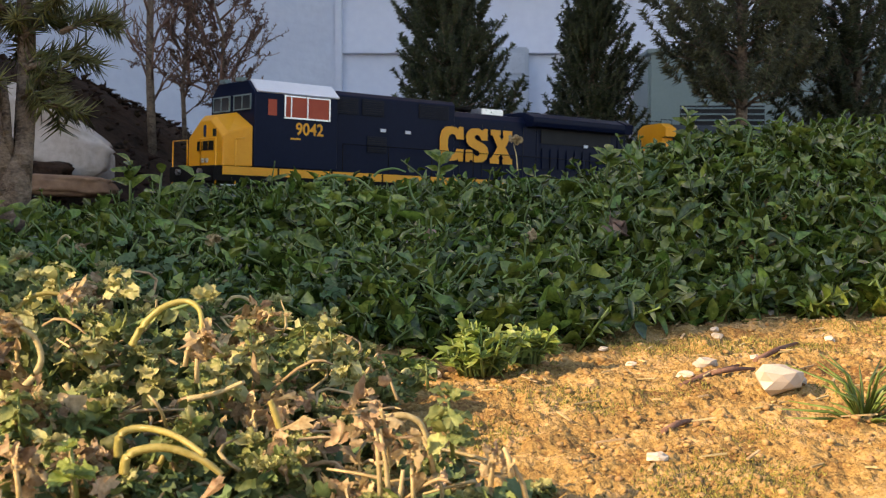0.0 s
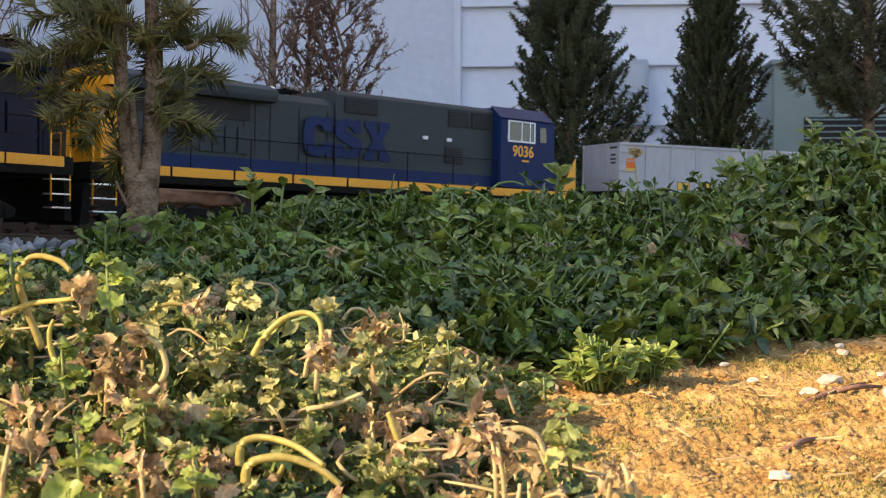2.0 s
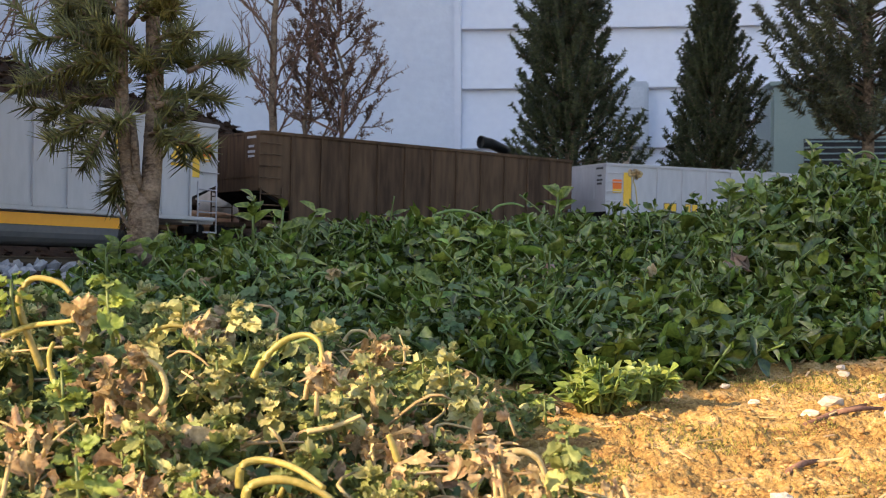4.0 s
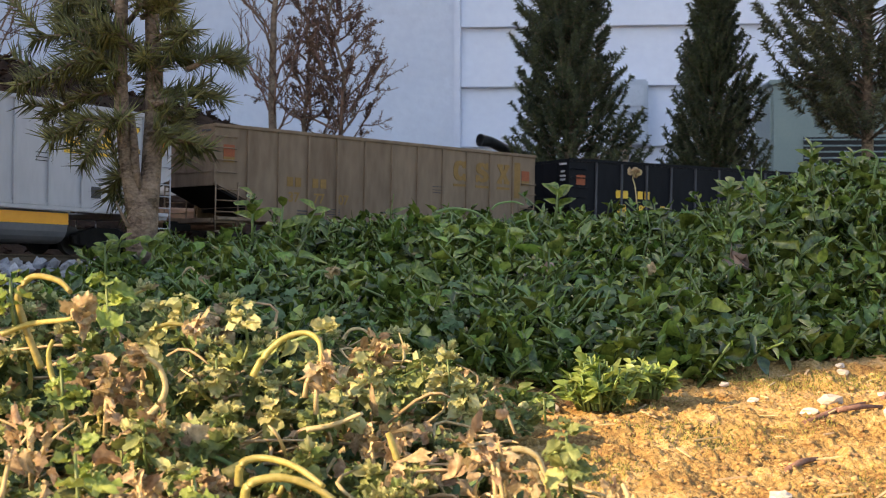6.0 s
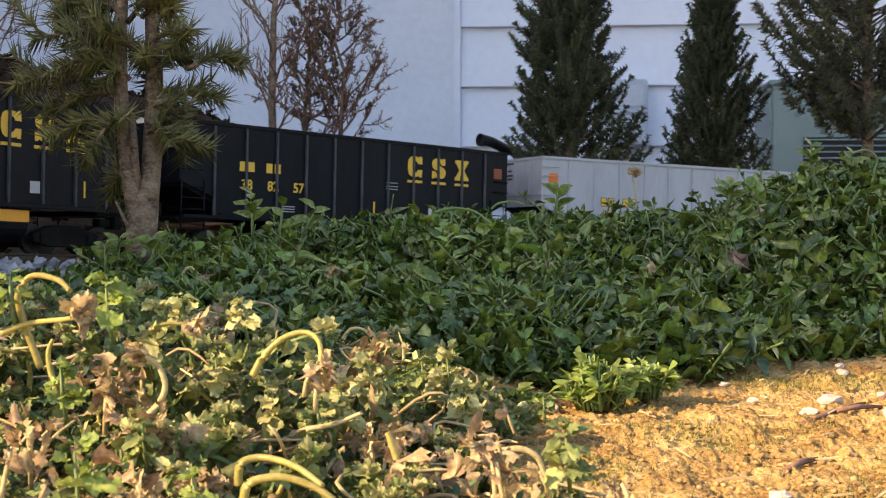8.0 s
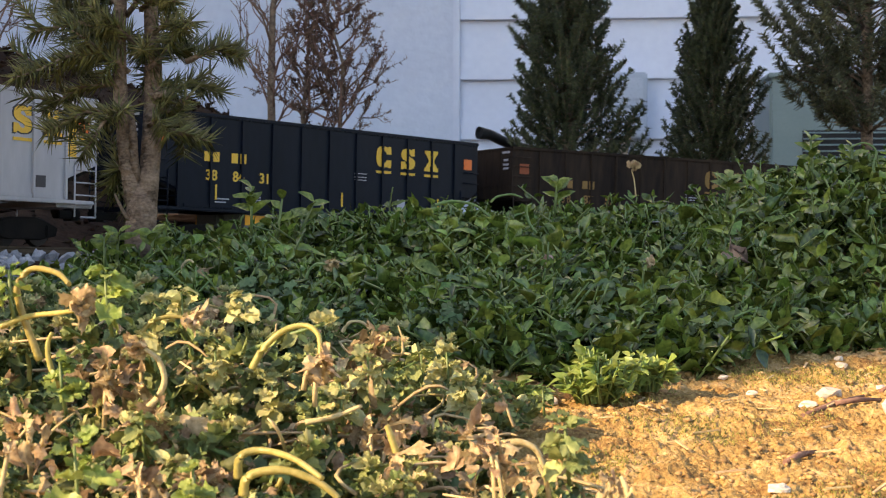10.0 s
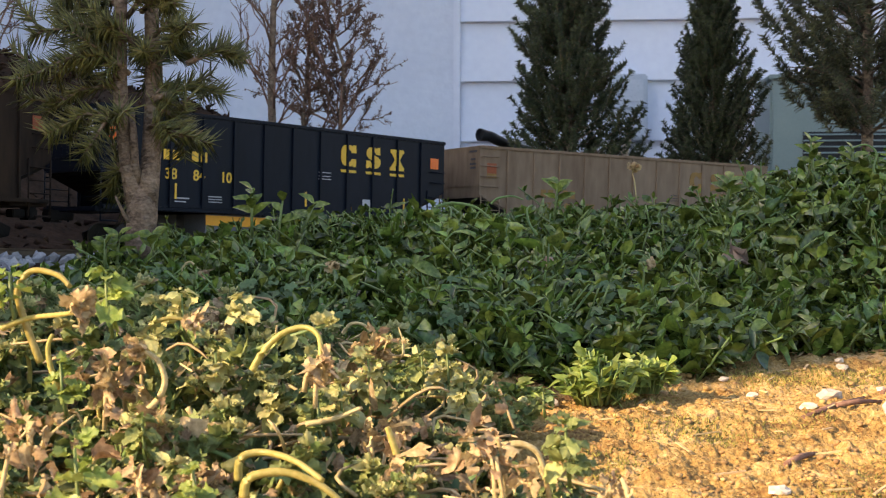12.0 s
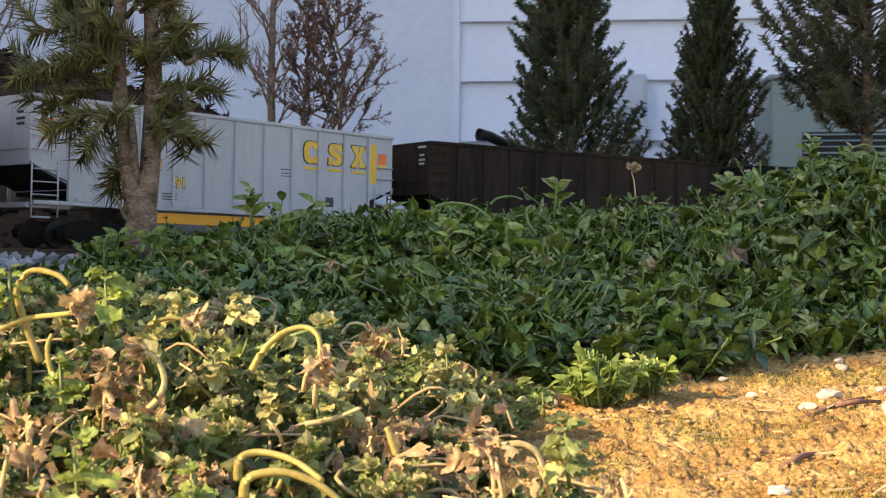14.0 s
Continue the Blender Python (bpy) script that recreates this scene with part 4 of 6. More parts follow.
def chickweed():
    rng = np.random.default_rng(5)
    foot, way, up, ln, wd = [], [], [], [], []
    stems = bmesh.new()
    count = 0
    while count < 5200:
        x, y = rng.uniform(-0.42, 0.75), rng.uniform(0.70, 1.34)
        if y < weed_front(x) + 0.012 * noise.noise((x * 30, 0, 0)):
            continue
        d, rz, side = near_line(x, y)
        if side > 0 or d < 0.14 or x < -0.26 - 0.10 * (y - 0.8) + 0.03 * noise.noise((y * 12, 3, 0)) and rng.random() < 0.92:
            continue
        if abs(x) > 0.45 * y:
            continue
        count += 1
        z = ground_z(x, y)
        h = rng.uniform(0.016, 0.040) * (1 + 0.6 * noise.noise((x * 11, y * 11, 8))) * (1.35 if rng.random() < 0.06 else 1.0)
        if y < weed_front(x) + 0.05:
            h *= 0.75
        lean = Vector((rng.normal(0, 0.45), rng.normal(-0.25, 0.45), 1)).normalized()
        p0 = Vector((x, y, z - 0.002))
        bend = Vector((rng.normal(0, 0.35), rng.normal(-0.1, 0.35), 0))
        pts = [p0 + lean * h * q + bend * h * q * q for q in (0, 0.4, 0.75, 1.0)]
        rod(pts, [0.0010, 0.0009, 0.0008, 0.0006], 4, stems)
        a0 = rng.uniform(0, 6.28)
        plant = rng.uniform(0.75, 1.35)
        pairs = int(rng.integers(4, 7))
        for i in range(pairs):
            q = 0.18 + 0.82 * (i + 0.5) / pairs
            p = p0 + lean * h * q + bend * h * q * q
            size = (0.0056 + 0.0112 * rng.random() ** 1.5) * plant * (1.0 if i < pairs - 1 else 0.62)
            for s in (0, math.pi):
                a = a0 + i * 1.45 + s + rng.normal(0, 0.2)
                rise = rng.normal(0.45, 0.6) + (1.0 if i >= pairs - 1 else 0)
                wv = Vector((math.cos(a), math.sin(a), rise))
                foot.append(p), way.append(wv), up.append((lean.x + rng.normal(0, .25), lean.y + rng.normal(0, .25), 1.0))
                ln.append(size * rng.uniform(0.85, 1.15)), wd.append(size * rng.uniform(0.36, 0.66))
    n = len(foot)
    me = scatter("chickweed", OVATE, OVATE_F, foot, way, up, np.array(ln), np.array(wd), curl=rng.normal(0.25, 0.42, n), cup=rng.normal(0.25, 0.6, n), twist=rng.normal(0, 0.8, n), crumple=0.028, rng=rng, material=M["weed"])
    ob = tagged(new("chickweed_mat", me), "dense mat of glossy green chickweed on the bank", "weeds", kind="stuff")
    tagged(part("stems", stems, M["weed_stem"], ob), kind="stuff")


chickweed()


def shade_nettles():
    """Rounder scalloped leaves among the chickweed; their bluish-green colour carries the shade."""
    rng = np.random.default_rng(9)
    foot, way, up, ln = [], [], [], []
    for i in range(95):
        x, y = rng.normal(-0.12, 0.08), rng.uniform(0.72, 0.90)
        if i > 70:
            x, y = rng.normal(0.10, 0.05), rng.uniform(0.74, 0.88)
        z = ground_z(x, y) + rng.uniform(0.012, 0.034)
        for k in range(7):
            a = rng.uniform(0, 6.28)
            foot.append((x + 0.004 * math.cos(a), y + 0.004 * math.sin(a), z - 0.004 * (k // 3)))
            way.append((math.cos(a), math.sin(a), rng.uniform(-0.3, 0.4))), up.append((rng.normal(0, .2), rng.normal(-.35, .2), 1)), ln.append(rng.uniform(0.008, 0.0125))
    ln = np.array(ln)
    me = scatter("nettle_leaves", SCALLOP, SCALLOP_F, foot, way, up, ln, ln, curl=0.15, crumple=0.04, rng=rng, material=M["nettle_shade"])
    tagged(new("dead_nettle_patch", me), "patch of scalloped nettle leaves with a bluish shade tone", "weeds", kind="stuff")


shade_nettles()


def tall_sprig(p, leaves, h, seed, lean=(0, 0)):
    rng = np.random.default_rng(seed)
    th = thing("tall_weed_sprig", "upright green weed sprig with broad leaves above the mat", "weed", "sprigs standing above the mat", pose(*p))
    top = Vector((lean[0], lean[1], h))
    part("stem", rod([(0, 0, 0), tuple(top * 0.5), tuple(top)], [0.0014, 0.0012, 0.0008], 6), M["weed_stem"], th)
    for i in range(leaves):
        q = 0.45 + 0.55 * i / max(leaves - 1, 1)
        a = i * 2.4 + rng.normal(0, 0.2)
        L = rng.uniform(0.012, 0.019) * (1.1 - 0.35 * (i / leaves))
        me = scatter("leaf", OVATE, OVATE_F, [top * q], [(math.cos(a), 0.6 * math.sin(a), rng.uniform(0.3, 1.0))], [(0, -0.7, 1)], L, L * 0.55, curl=0.2, crumple=0.02, rng=rng, material=M["weed"])
        part("leaf", me, None, th)
    return th


for i, (a, b, d, n, h, lx) in enumerate(((445, 420, 1.0, 8, 0.036, 0), (490, 425, 0.99, 3, 0.030, 0.004), (528, 420, 1.0, 5, 0.026, 0.012), (185, 480, 0.97, 6, 0.024, 0), (205, 478, 0.98, 6, 0.026, 0.002),
                                          (265, 470, 0.97, 6, 0.024, 0.003), (1440, 330, 1.12, 9, 0.038, -0.003), (1500, 340, 1.1, 8, 0.034, 0.004), (980, 385, 1.08, 7, 0.028, 0.003), (1285, 365, 1.08, 7, 0.022, 0.003))):
    tall_sprig(spot(a, b, d), n, h, 40 + i, (lx, 0))


def arch_stem(points, r, seed, head=True, name="wilted_weed", words="wilted yellow-green weed stem bent over with a dried head", mt="arch", leaf_mat="dry"):
    """A thick stem that arches over, with a dried, hanging flower head at its tip."""
    rng = np.random.default_rng(seed)
    pts = [Vector(p) for p in points]
    th = thing(name, words, "weed", "wilted bent stems", pose(*pts[0]))
    fine = []
    for i in range(len(pts) - 1):
        p0, p1, p2, p3 = pts[max(i - 1, 0)], pts[i], pts[i + 1], pts[min(i + 2, len(pts) - 1)]
        for k in range(6):
            t = k / 6
            fine.append(0.5 * ((2 * p1) + (p2 - p0) * t + (2 * p0 - 5 * p1 + 4 * p2 - p3) * t * t + (3 * p1 - p0 - 3 * p2 + p3) * t ** 3) - pts[0])
    fine.append(pts[-1] - pts[0])
    m = len(fine)
    part("stem", rod([tuple(q) for q in fine], [0.84 * r * (1.08 - 0.45 * i / m) * (1 + 0.03 * math.sin(i * 1.3)) for i in range(m)], 8), M[mt], th)
    if head:
        e = fine[-1]
        d = (fine[-1] - fine[-3]).normalized()
        n = 16
        way = unit(rng, n) * 0.55 + np.array(d)
        me = scatter("dried_head", SCALLOP, SCALLOP_F, np.repeat([np.array(e)], n, 0) + rng.normal(0, 0.0015, (n, 3)), way, unit(rng, n), rng.uniform(0.003, 0.0072, n), rng.uniform(0.003, 0.0065, n), curl=rng.normal(0.45, 0.4, n), cup=rng.normal(0.5, 0.8, n), crumple=0.035, rng=rng, material=M[leaf_mat])
        tagged(part("dried_head", me, None, th, "shrivelled pale brown head"), kind="stuff")
    return th


def bent_stem(seq, depth, r, seed, **kw):
    return arch_stem([spot(a, b, depth + dd) for a, b, dd in seq], r, seed, **kw)


# bent stems in the sun
bent_stem([(70, 640, 0), (40, 560, 0), (30, 510, 0), (55, 478, 0), (100, 485, -0.01), (122, 505, -0.02)], 0.47, 0.0016, 1, head=False)
bent_stem([(0, 580, 0), (50, 562, 0), (110, 555, -0.01), (140, 550, -0.02)], 0.46, 0.0013, 2)
bent_stem([(100, 690, 0), (86, 640, 0), (84, 610, 0), (92, 590, 0)], 0.50, 0.0014, 3, head=False)
bent_stem([(445, 655, 0), (465, 620, 0), (500, 588, 0), (540, 578, 0), (563, 595, -0.005), (566, 630, -0.01)], 0.475, 0.0015, 4)
bent_stem([(605, 590, 0), (620, 572, 0), (645, 575, 0), (662, 600, 0)], 0.70, 0.0012, 5, head=False, mt="straw")
bent_stem([(250, 590, 0), (270, 570, 0), (300, 562, 0), (330, 565, 0)], 0.50, 0.0012, 6)
bent_stem([(215, 750, 0), (265, 720, 0), (290, 680, 0), (280, 640, 0), (255, 620, 0)], 0.46, 0.0015, 7, mt="straw")
bent_stem([(420, 850, 0), (425, 810, 0), (465, 800, 0), (520, 815, -0.01), (570, 850, -0.02)], 0.44, 0.0017, 8, head=False)
bent_stem([(430, 880, 0), (440, 845, 0), (500, 835, 0), (560, 855, 0), (600, 885, 0)], 0.43, 0.0019, 9, head=False)
bent_stem([(720, 850, 0), (705, 815, 0), (690, 770, 0), (684, 755, 0)], 0.47, 0.0018, 10, head=False)
bent_stem([(880, 790, 0), (920, 785, 0), (950, 800, 0), (965, 840, 0)], 0.47, 0.0016, 11, mt="straw", head=False)
bent_stem([(540, 750, 0), (590, 740, 0), (640, 720, 0)], 0.48, 0.0013, 12, mt="straw", head=False)
bent_stem([(330, 720, 0), (370, 780, 0), (390, 810, 0)], 0.50, 0.0013, 13, mt="straw", head=False)
bent_stem([(650, 730, 0), (750, 720, 0), (820, 690, 0), (865, 705, 0)], 0.60, 0.0010, 14, mt="straw", head=False)
# bent stems in the shade
bent_stem([(545, 530, 0), (543, 490, 0), (558, 470, 0), (580, 470, 0)], 0.86, 0.0013, 20, mt="weed_stem", leaf_mat="straw")
bent_stem([(770, 365, 0), (800, 358, 0), (840, 365, 0), (866, 385, 0)], 1.02, 0.0015, 21, mt="weed_stem", head=False)
bent_stem([(868, 360, 0), (880, 350, 0), (905, 346, 0), (925, 352, 0)], 1.04, 0.0012, 22, mt="weed_stem", head=False)
bent_stem([(950, 415, 0), (936, 395, 0), (932, 370, 0), (942, 362, 0)], 1.0, 0.0013, 23, mt="weed_stem", head=False)
bent_stem([(1125, 350, 0), (1122, 320, 0), (1118, 305, 0), (1120, 298, 0)], 1.05, 0.0007, 24, mt="straw")
bent_stem([(1225, 655, 0), (1222, 625, 0), (1240, 610, 0), (1262, 612, 0)], 0.74, 0.0011, 25, mt="weed_stem", head=False)
bent_stem([(1560, 330, 0), (1545, 300, 0), (1550, 270, 0), (1530, 255, 0), (1505, 262, 0)], 1.08, 0.0013, 26, mt="weed_stem", head=False)
bent_stem([(330, 500, 0), (322, 475, 0), (335, 462, 0), (352, 478, 0)], 0.92, 0.0012, 27, mt="straw")


def loose_leaf(p, size, wide, mt, words, seed, tilt=(0, -0.8, 0.6), way=(1, 0, 0.2), crumple=0.10, name="dead_leaf"):
    rng = np.random.default_rng(seed)
    me = scatter(name, SCALLOP if crumple > 0.05 else OVATE, SCALLOP_F if crumple > 0.05 else OVATE_F, [(0, 0, 0)], [way], [tilt], size, wide, curl=0.35, crumple=crumple, rng=rng, material=M[mt])
    ob = solid(name, me, None, words, "leaf", m=pose(*p))
    sm = ob.modifiers.new("thickness", "SOLIDIFY")
    sm.thickness = 0.0004
    return ob


loose_leaf(spot(948, 468, 0.90), 0.016, 0.011, "dead_leaf", "curled pinkish dead leaf caught in the chickweed", 1)
loose_leaf(spot(1275, 456, 0.92), 0.021, 0.014, "dead_leaf", "crumpled pale brown dead leaf lying on the weeds", 2, crumple=0.14)
loose_leaf(spot(1146, 455, 0.90), 0.009, 0.007, "straw", "small yellow leaf among the green weeds", 3, way=(0.5, 0, -1))
loose_leaf(spot(728, 468, 0.86), 0.022, 0.010, "weed", "broad flat green leaf on the weed mat", 4, crumple=0.01, way=(1, -0.1, -0.25), name="broad_leaf")
loose_leaf(spot(862, 575, 0.78), 0.014, 0.008, "weed", "upright green leaf in front of the mat", 5, crumple=0.01, way=(-0.2, 0, 1), tilt=(0, -1, 0.2), name="broad_leaf")
loose_leaf(spot(1005, 590, 0.80), 0.016, 0.012, "nettle_shade", "pale flat nettle leaf at the mat's edge", 6, way=(1, 0, 0.1), name="nettle_leaf")


# ---- wilted nettles in the sun ----
def nettle_top(x, y):
    """Height of the plants' tops over the foreground."""
    return lerp_table(x / y, [(-0.36, 0.080), (-0.25, 0.074), (-0.12, 0.062), (-0.04, 0.044), (0.02, 0.028), (0.10, 0.022), (0.16, 0.016)]) * lerp_table(y, [(0.40, 0.42), (0.48, 0.66), (0.55, 0.95), (0.66, 0.85), (0.74, 0.55)])


def nettle_plant(x, y, seed):
    rng = np.random.default_rng(seed)
    z = ground_z(x, y)
    h = nettle_top(x, y) * rng.choice((0.45, 0.7, 0.9, 1.05, 1.2)) * rng.uniform(0.9, 1.1)
    th = thing("dead_nettle", "half-wilted sunlit nettle weed with scalloped leaves", "weed", "wilted nettles in the sun", pose(x, y, z - 0.002))
    lean = Vector((rng.uniform(-0.6, 0.6), rng.uniform(-0.5, 0.5), 1)) * h
    bend = Vector((rng.uniform(-0.7, 0.7), rng.uniform(-0.7, 0.5), -0.25)) * h
    pts = [tuple(lean * q + bend * q * q) for q in (0, 0.3, 0.6, 0.85, 1)]
    part("stem", rod(pts, [0.0013, 0.0012, 0.0011, 0.0009, 0.0006], 5), M["arch" if rng.random() < 0.35 else "weed_stem"], th)
    dry = rng.random() < 0.10
    foot, way, up, ln = [], [], [], []
    for q, n in ((0.25, 6), (0.50, 9), (0.74, 12), (0.90, 14), (1.0, 16)):
        p = lean * q + bend * q * q
        for k in range(n):
            a = rng.uniform(0, 6.28)
            foot.append(p + Vector((math.cos(a), math.sin(a), 0)) * 0.002)
            way.append((math.cos(a), math.sin(a), rng.uniform(-0.7, 0.6) + (0.9 if q == 1.0 else 0.2 if q == 0.9 else 0))), up.append((rng.normal(0, .4), rng.normal(-0.2, .4), 1)), ln.append(rng.uniform(0.0048, 0.0105) * (1 if q < 0.9 else 0.72 if q < 1 else 0.52))
    ln = np.array(ln)
    pick = rng.random(len(ln)) < (0.6 if dry else 0.06)
    tip = np.arange(len(ln)) >= len(ln) - 16
    if dry:
        k = 34
        c = lean * 0.9 + bend * 0.81
        me = scatter("dried_head", SCALLOP, SCALLOP_F, np.array(c) + rng.normal(0, 0.003, (k, 3)), unit(rng, k), unit(rng, k), rng.uniform(0.003, 0.0065, k), rng.uniform(0.003, 0.006, k), curl=rng.normal(0.6, 0.7, k), cup=rng.normal(0.5, 1.3, k), crumple=0.05, rng=rng, material=M["dry"])
        tagged(part("dried_head", me, None, th, "crumpled pale brown head"), kind="stuff")
    for sel, mt, cr, cu, nm in ((~pick & ~tip, "nettle", 0.035, 0.35, "leaves"), (~pick & tip, "nettle_tip", 0.045, 0.1, "tip_leaves"), (pick, "dry", 0.05, 1.0, "dried_leaves")):
        if sel.any():
            ix = np.flatnonzero(sel)
            me = scatter(nm, SCALLOP, SCALLOP_F, [foot[i] for i in ix], [way[i] for i in ix], [up[i] for i in ix], ln[ix] * (0.72 if mt == "dry" else 1.0), ln[ix] * (0.72 if mt == "dry" else 1.0) * rng.uniform(0.6, 1.0, len(ix)), curl=rng.normal(cu, 0.35, len(ix)), cup=rng.normal(0.5, 1.0, len(ix)), twist=rng.normal(0, 0.6, len(ix)), crumple=cr, rng=rng, material=M[mt])
            part(nm, me, None, th)


def in_nettles(x, y):
    edge = lerp_table(y, [(0.40, 0.075), (0.47, 0.07), (0.52, 0.036), (0.60, 0.018), (0.66, 0.002), (0.70, -0.04), (0.76, -0.14)])
    return x < edge and x > -0.36 * y - 0.03


rng0 = np.random.default_rng(77)
placed = 0
while placed < 190:
    qx, qy = rng0.uniform(-0.30, 0.08), rng0.uniform(0.43, 0.75)
    if in_nettles(qx, qy):
        nettle_plant(qx, qy, 1000 + placed)
        placed += 1


def tangle():
    """Loose stems and shrivelled leaves between the nettles."""
    rng = np.random.default_rng(21)
    b = bmesh.new()
    foot, n = [], 0
    while n < 300:
        x, y = rng.uniform(-0.30, 0.09), rng.uniform(0.41, 0.76)
        if not in_nettles(x, y):
            continue
        n += 1
        z, h = ground_z(x, y), nettle_top(x, y)
        p = Vector((x, y, z + rng.uniform(0, 0.65) * h))
        d = Vector((rng.normal(0, 1), rng.normal(0, 1), rng.normal(0.1, 0.35))).normalized() * rng.uniform(0.012, 0.035)
        k = Vector((rng.normal(0, 1), rng.normal(0, 1), rng.uniform(0, 1))) * 0.008
        rod([p + d * q + k * math.sin(3.14 * q) for q in (0, 0.2, 0.4, 0.6, 0.8, 1)], [0.0008, 0.0008, 0.0008, 0.0007, 0.0006, 0.0004], 4, b)
        if n % 4:
            foot.append((x + rng.normal(0, 0.008), y + rng.normal(0, 0.008), z + rng.uniform(0.05, 0.75) * h))
    ob = tagged(new("stem_tangle", mesh_of("stem_tangle", b)), "tangle of straw-coloured dry stems among the nettles", "dry stems", kind="stuff")
    ob.data.materials.append(M["straw"])
    m = len(foot)
    ln = rng.uniform(0.004, 0.009, m)
    me = scatter("shrivelled", SCALLOP, SCALLOP_F, foot, unit(rng, m), unit(rng, m), ln, ln * 0.8, curl=rng.normal(0.7, 0.7, m), cup=rng.normal(0.5, 1.3, m), crumple=0.05, rng=rng, material=M["dry"])
    tagged(new("shrivelled_leaves", me), "shrivelled pale brown leaves among the nettles", "dry leaves", kind="stuff")
    # low green filler; the shade of the gaps is put into its colour
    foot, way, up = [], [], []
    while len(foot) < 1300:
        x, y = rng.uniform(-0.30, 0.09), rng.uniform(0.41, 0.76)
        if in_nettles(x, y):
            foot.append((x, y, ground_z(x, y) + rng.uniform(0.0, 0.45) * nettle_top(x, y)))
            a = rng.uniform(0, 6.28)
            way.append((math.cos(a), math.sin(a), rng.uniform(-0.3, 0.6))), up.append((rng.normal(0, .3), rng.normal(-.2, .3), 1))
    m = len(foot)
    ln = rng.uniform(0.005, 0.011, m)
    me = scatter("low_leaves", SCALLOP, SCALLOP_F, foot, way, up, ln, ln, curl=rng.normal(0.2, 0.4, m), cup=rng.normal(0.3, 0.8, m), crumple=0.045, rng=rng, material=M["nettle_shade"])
    tagged(new("low_nettle_leaves", me), "low scalloped green leaves toned for the shade under the wilted nettles", "weeds", kind="stuff")


tangle()


# lighter leaf copy for plants in the sun; sunlight is in the colour
M["nettle_lit"] = mat("sunlit_green_leaf", (0.13, 0.22, 0.035), (0.36, 0.44, 0.13), rough=0.45, scale=45, fine=420, island=0.3, trans=0.35)


def dried_clump(p, w, n, seed, words="crumpled clump of dried pale brown leaves"):
    """Withered leaves curled into each other, with the stalks that held them."""
    rng = np.random.default_rng(seed)
    th = thing("dried_weed", words, "weed", "dried clumps among the nettles", pose(*p))
    foot = rng.normal(0, 1, (n, 3)) * np.array((0.42, 0.32, 0.34)) * w
    ln = rng.uniform(0.0032, 0.0080, n) * (w / 0.012) ** 0.5
    me = scatter("curled_leaves", SCALLOP, SCALLOP_F, foot, unit(rng, n) + (0, 0, -0.35), unit(rng, n), ln, ln * rng.uniform(0.5, 0.9, n), curl=rng.normal(0.5, 0.5, n), cup=rng.normal(0.7, 0.9, n), twist=rng.normal(0, 1.2, n), crumple=0.035, rng=rng, material=M["dry"])
    tagged(part("curled_leaves", me, None, th), kind="stuff")
    for i in range(3):
        q = Vector(rng.normal(0, 0.4, 3)) * w
        part("stalk", rod([tuple(q), tuple(q * 1.6 + Vector((0, 0, -w * 0.7))), tuple(q * 1.9 + Vector((0, 0, -w * 1.6)))], [0.0007, 0.0009, 0.0010], 5), M["straw"], th)


for i, (a, b, d, w, n) in enumerate(((705, 760, 0.49, 0.015, 34), (650, 775, 0.50, 0.012, 22), (860, 785, 0.44, 0.013, 30), (705, 850, 0.455, 0.009, 20), (760, 830, 0.47, 0.014, 30),
                                     (195, 680, 0.50, 0.014, 34), (240, 630, 0.52, 0.009, 18), (40, 760, 0.43, 0.014, 30), (230, 850, 0.42, 0.013, 26), (600, 690, 0.56, 0.009, 14), (365, 690, 0.53, 0.011, 20),
                                     (560, 655, 0.475, 0.006, 14), (930, 850, 0.43, 0.010, 20), (1085, 860, 0.40, 0.007, 14), (470, 700, 0.55, 0.010, 18), (340, 860, 0.43, 0.010, 16))):
    dried_clump(spot(a, b, d), w, n, 300 + i)


def near_nettle(p, w, n, seed, mt, words):
    """A leafy nettle top close to the camera."""
    rng = np.random.default_rng(seed)
    th = thing("dead_nettle", words, "weed", "wilted nettles in the sun", pose(*p))
    part("stem", rod([(0.2 * w, 0.3 * w, -1.9 * w), (0.1 * w, 0, -1.0 * w), (0, 0, 0.5 * w)], [0.0008, 0.0007, 0.0005], 6), M["weed_stem"], th)
    for z, k, size in ((-0.9, n // 3, 1.0), (-0.2, n // 3, 0.85), (0.45, n // 3, 0.6)):
        a = rng.uniform(0, 6.28, k)
        way = np.stack([np.cos(a), np.sin(a), rng.normal(0.1 + 0.4 * (z > 0), 0.35, k)], 1)
        foot = np.stack([0.1 * w * np.cos(a), 0.1 * w * np.sin(a), np.full(k, z * w) + rng.normal(0, 0.12 * w, k)], 1)
        ln = rng.uniform(0.75, 1.15, k) * w * size
        me = scatter("whorl", SCALLOP, SCALLOP_F, foot, way, np.tile((0, -0.3, 1.0), (k, 1)) + rng.normal(0, 0.25, (k, 3)), ln, ln * 0.95, curl=rng.normal(0.3, 0.3, k), cup=rng.normal(0.3, 0.6, k), crumple=0.03, rng=rng, material=M[mt])
        tagged(part("whorl", me, None, th), kind="stuff")


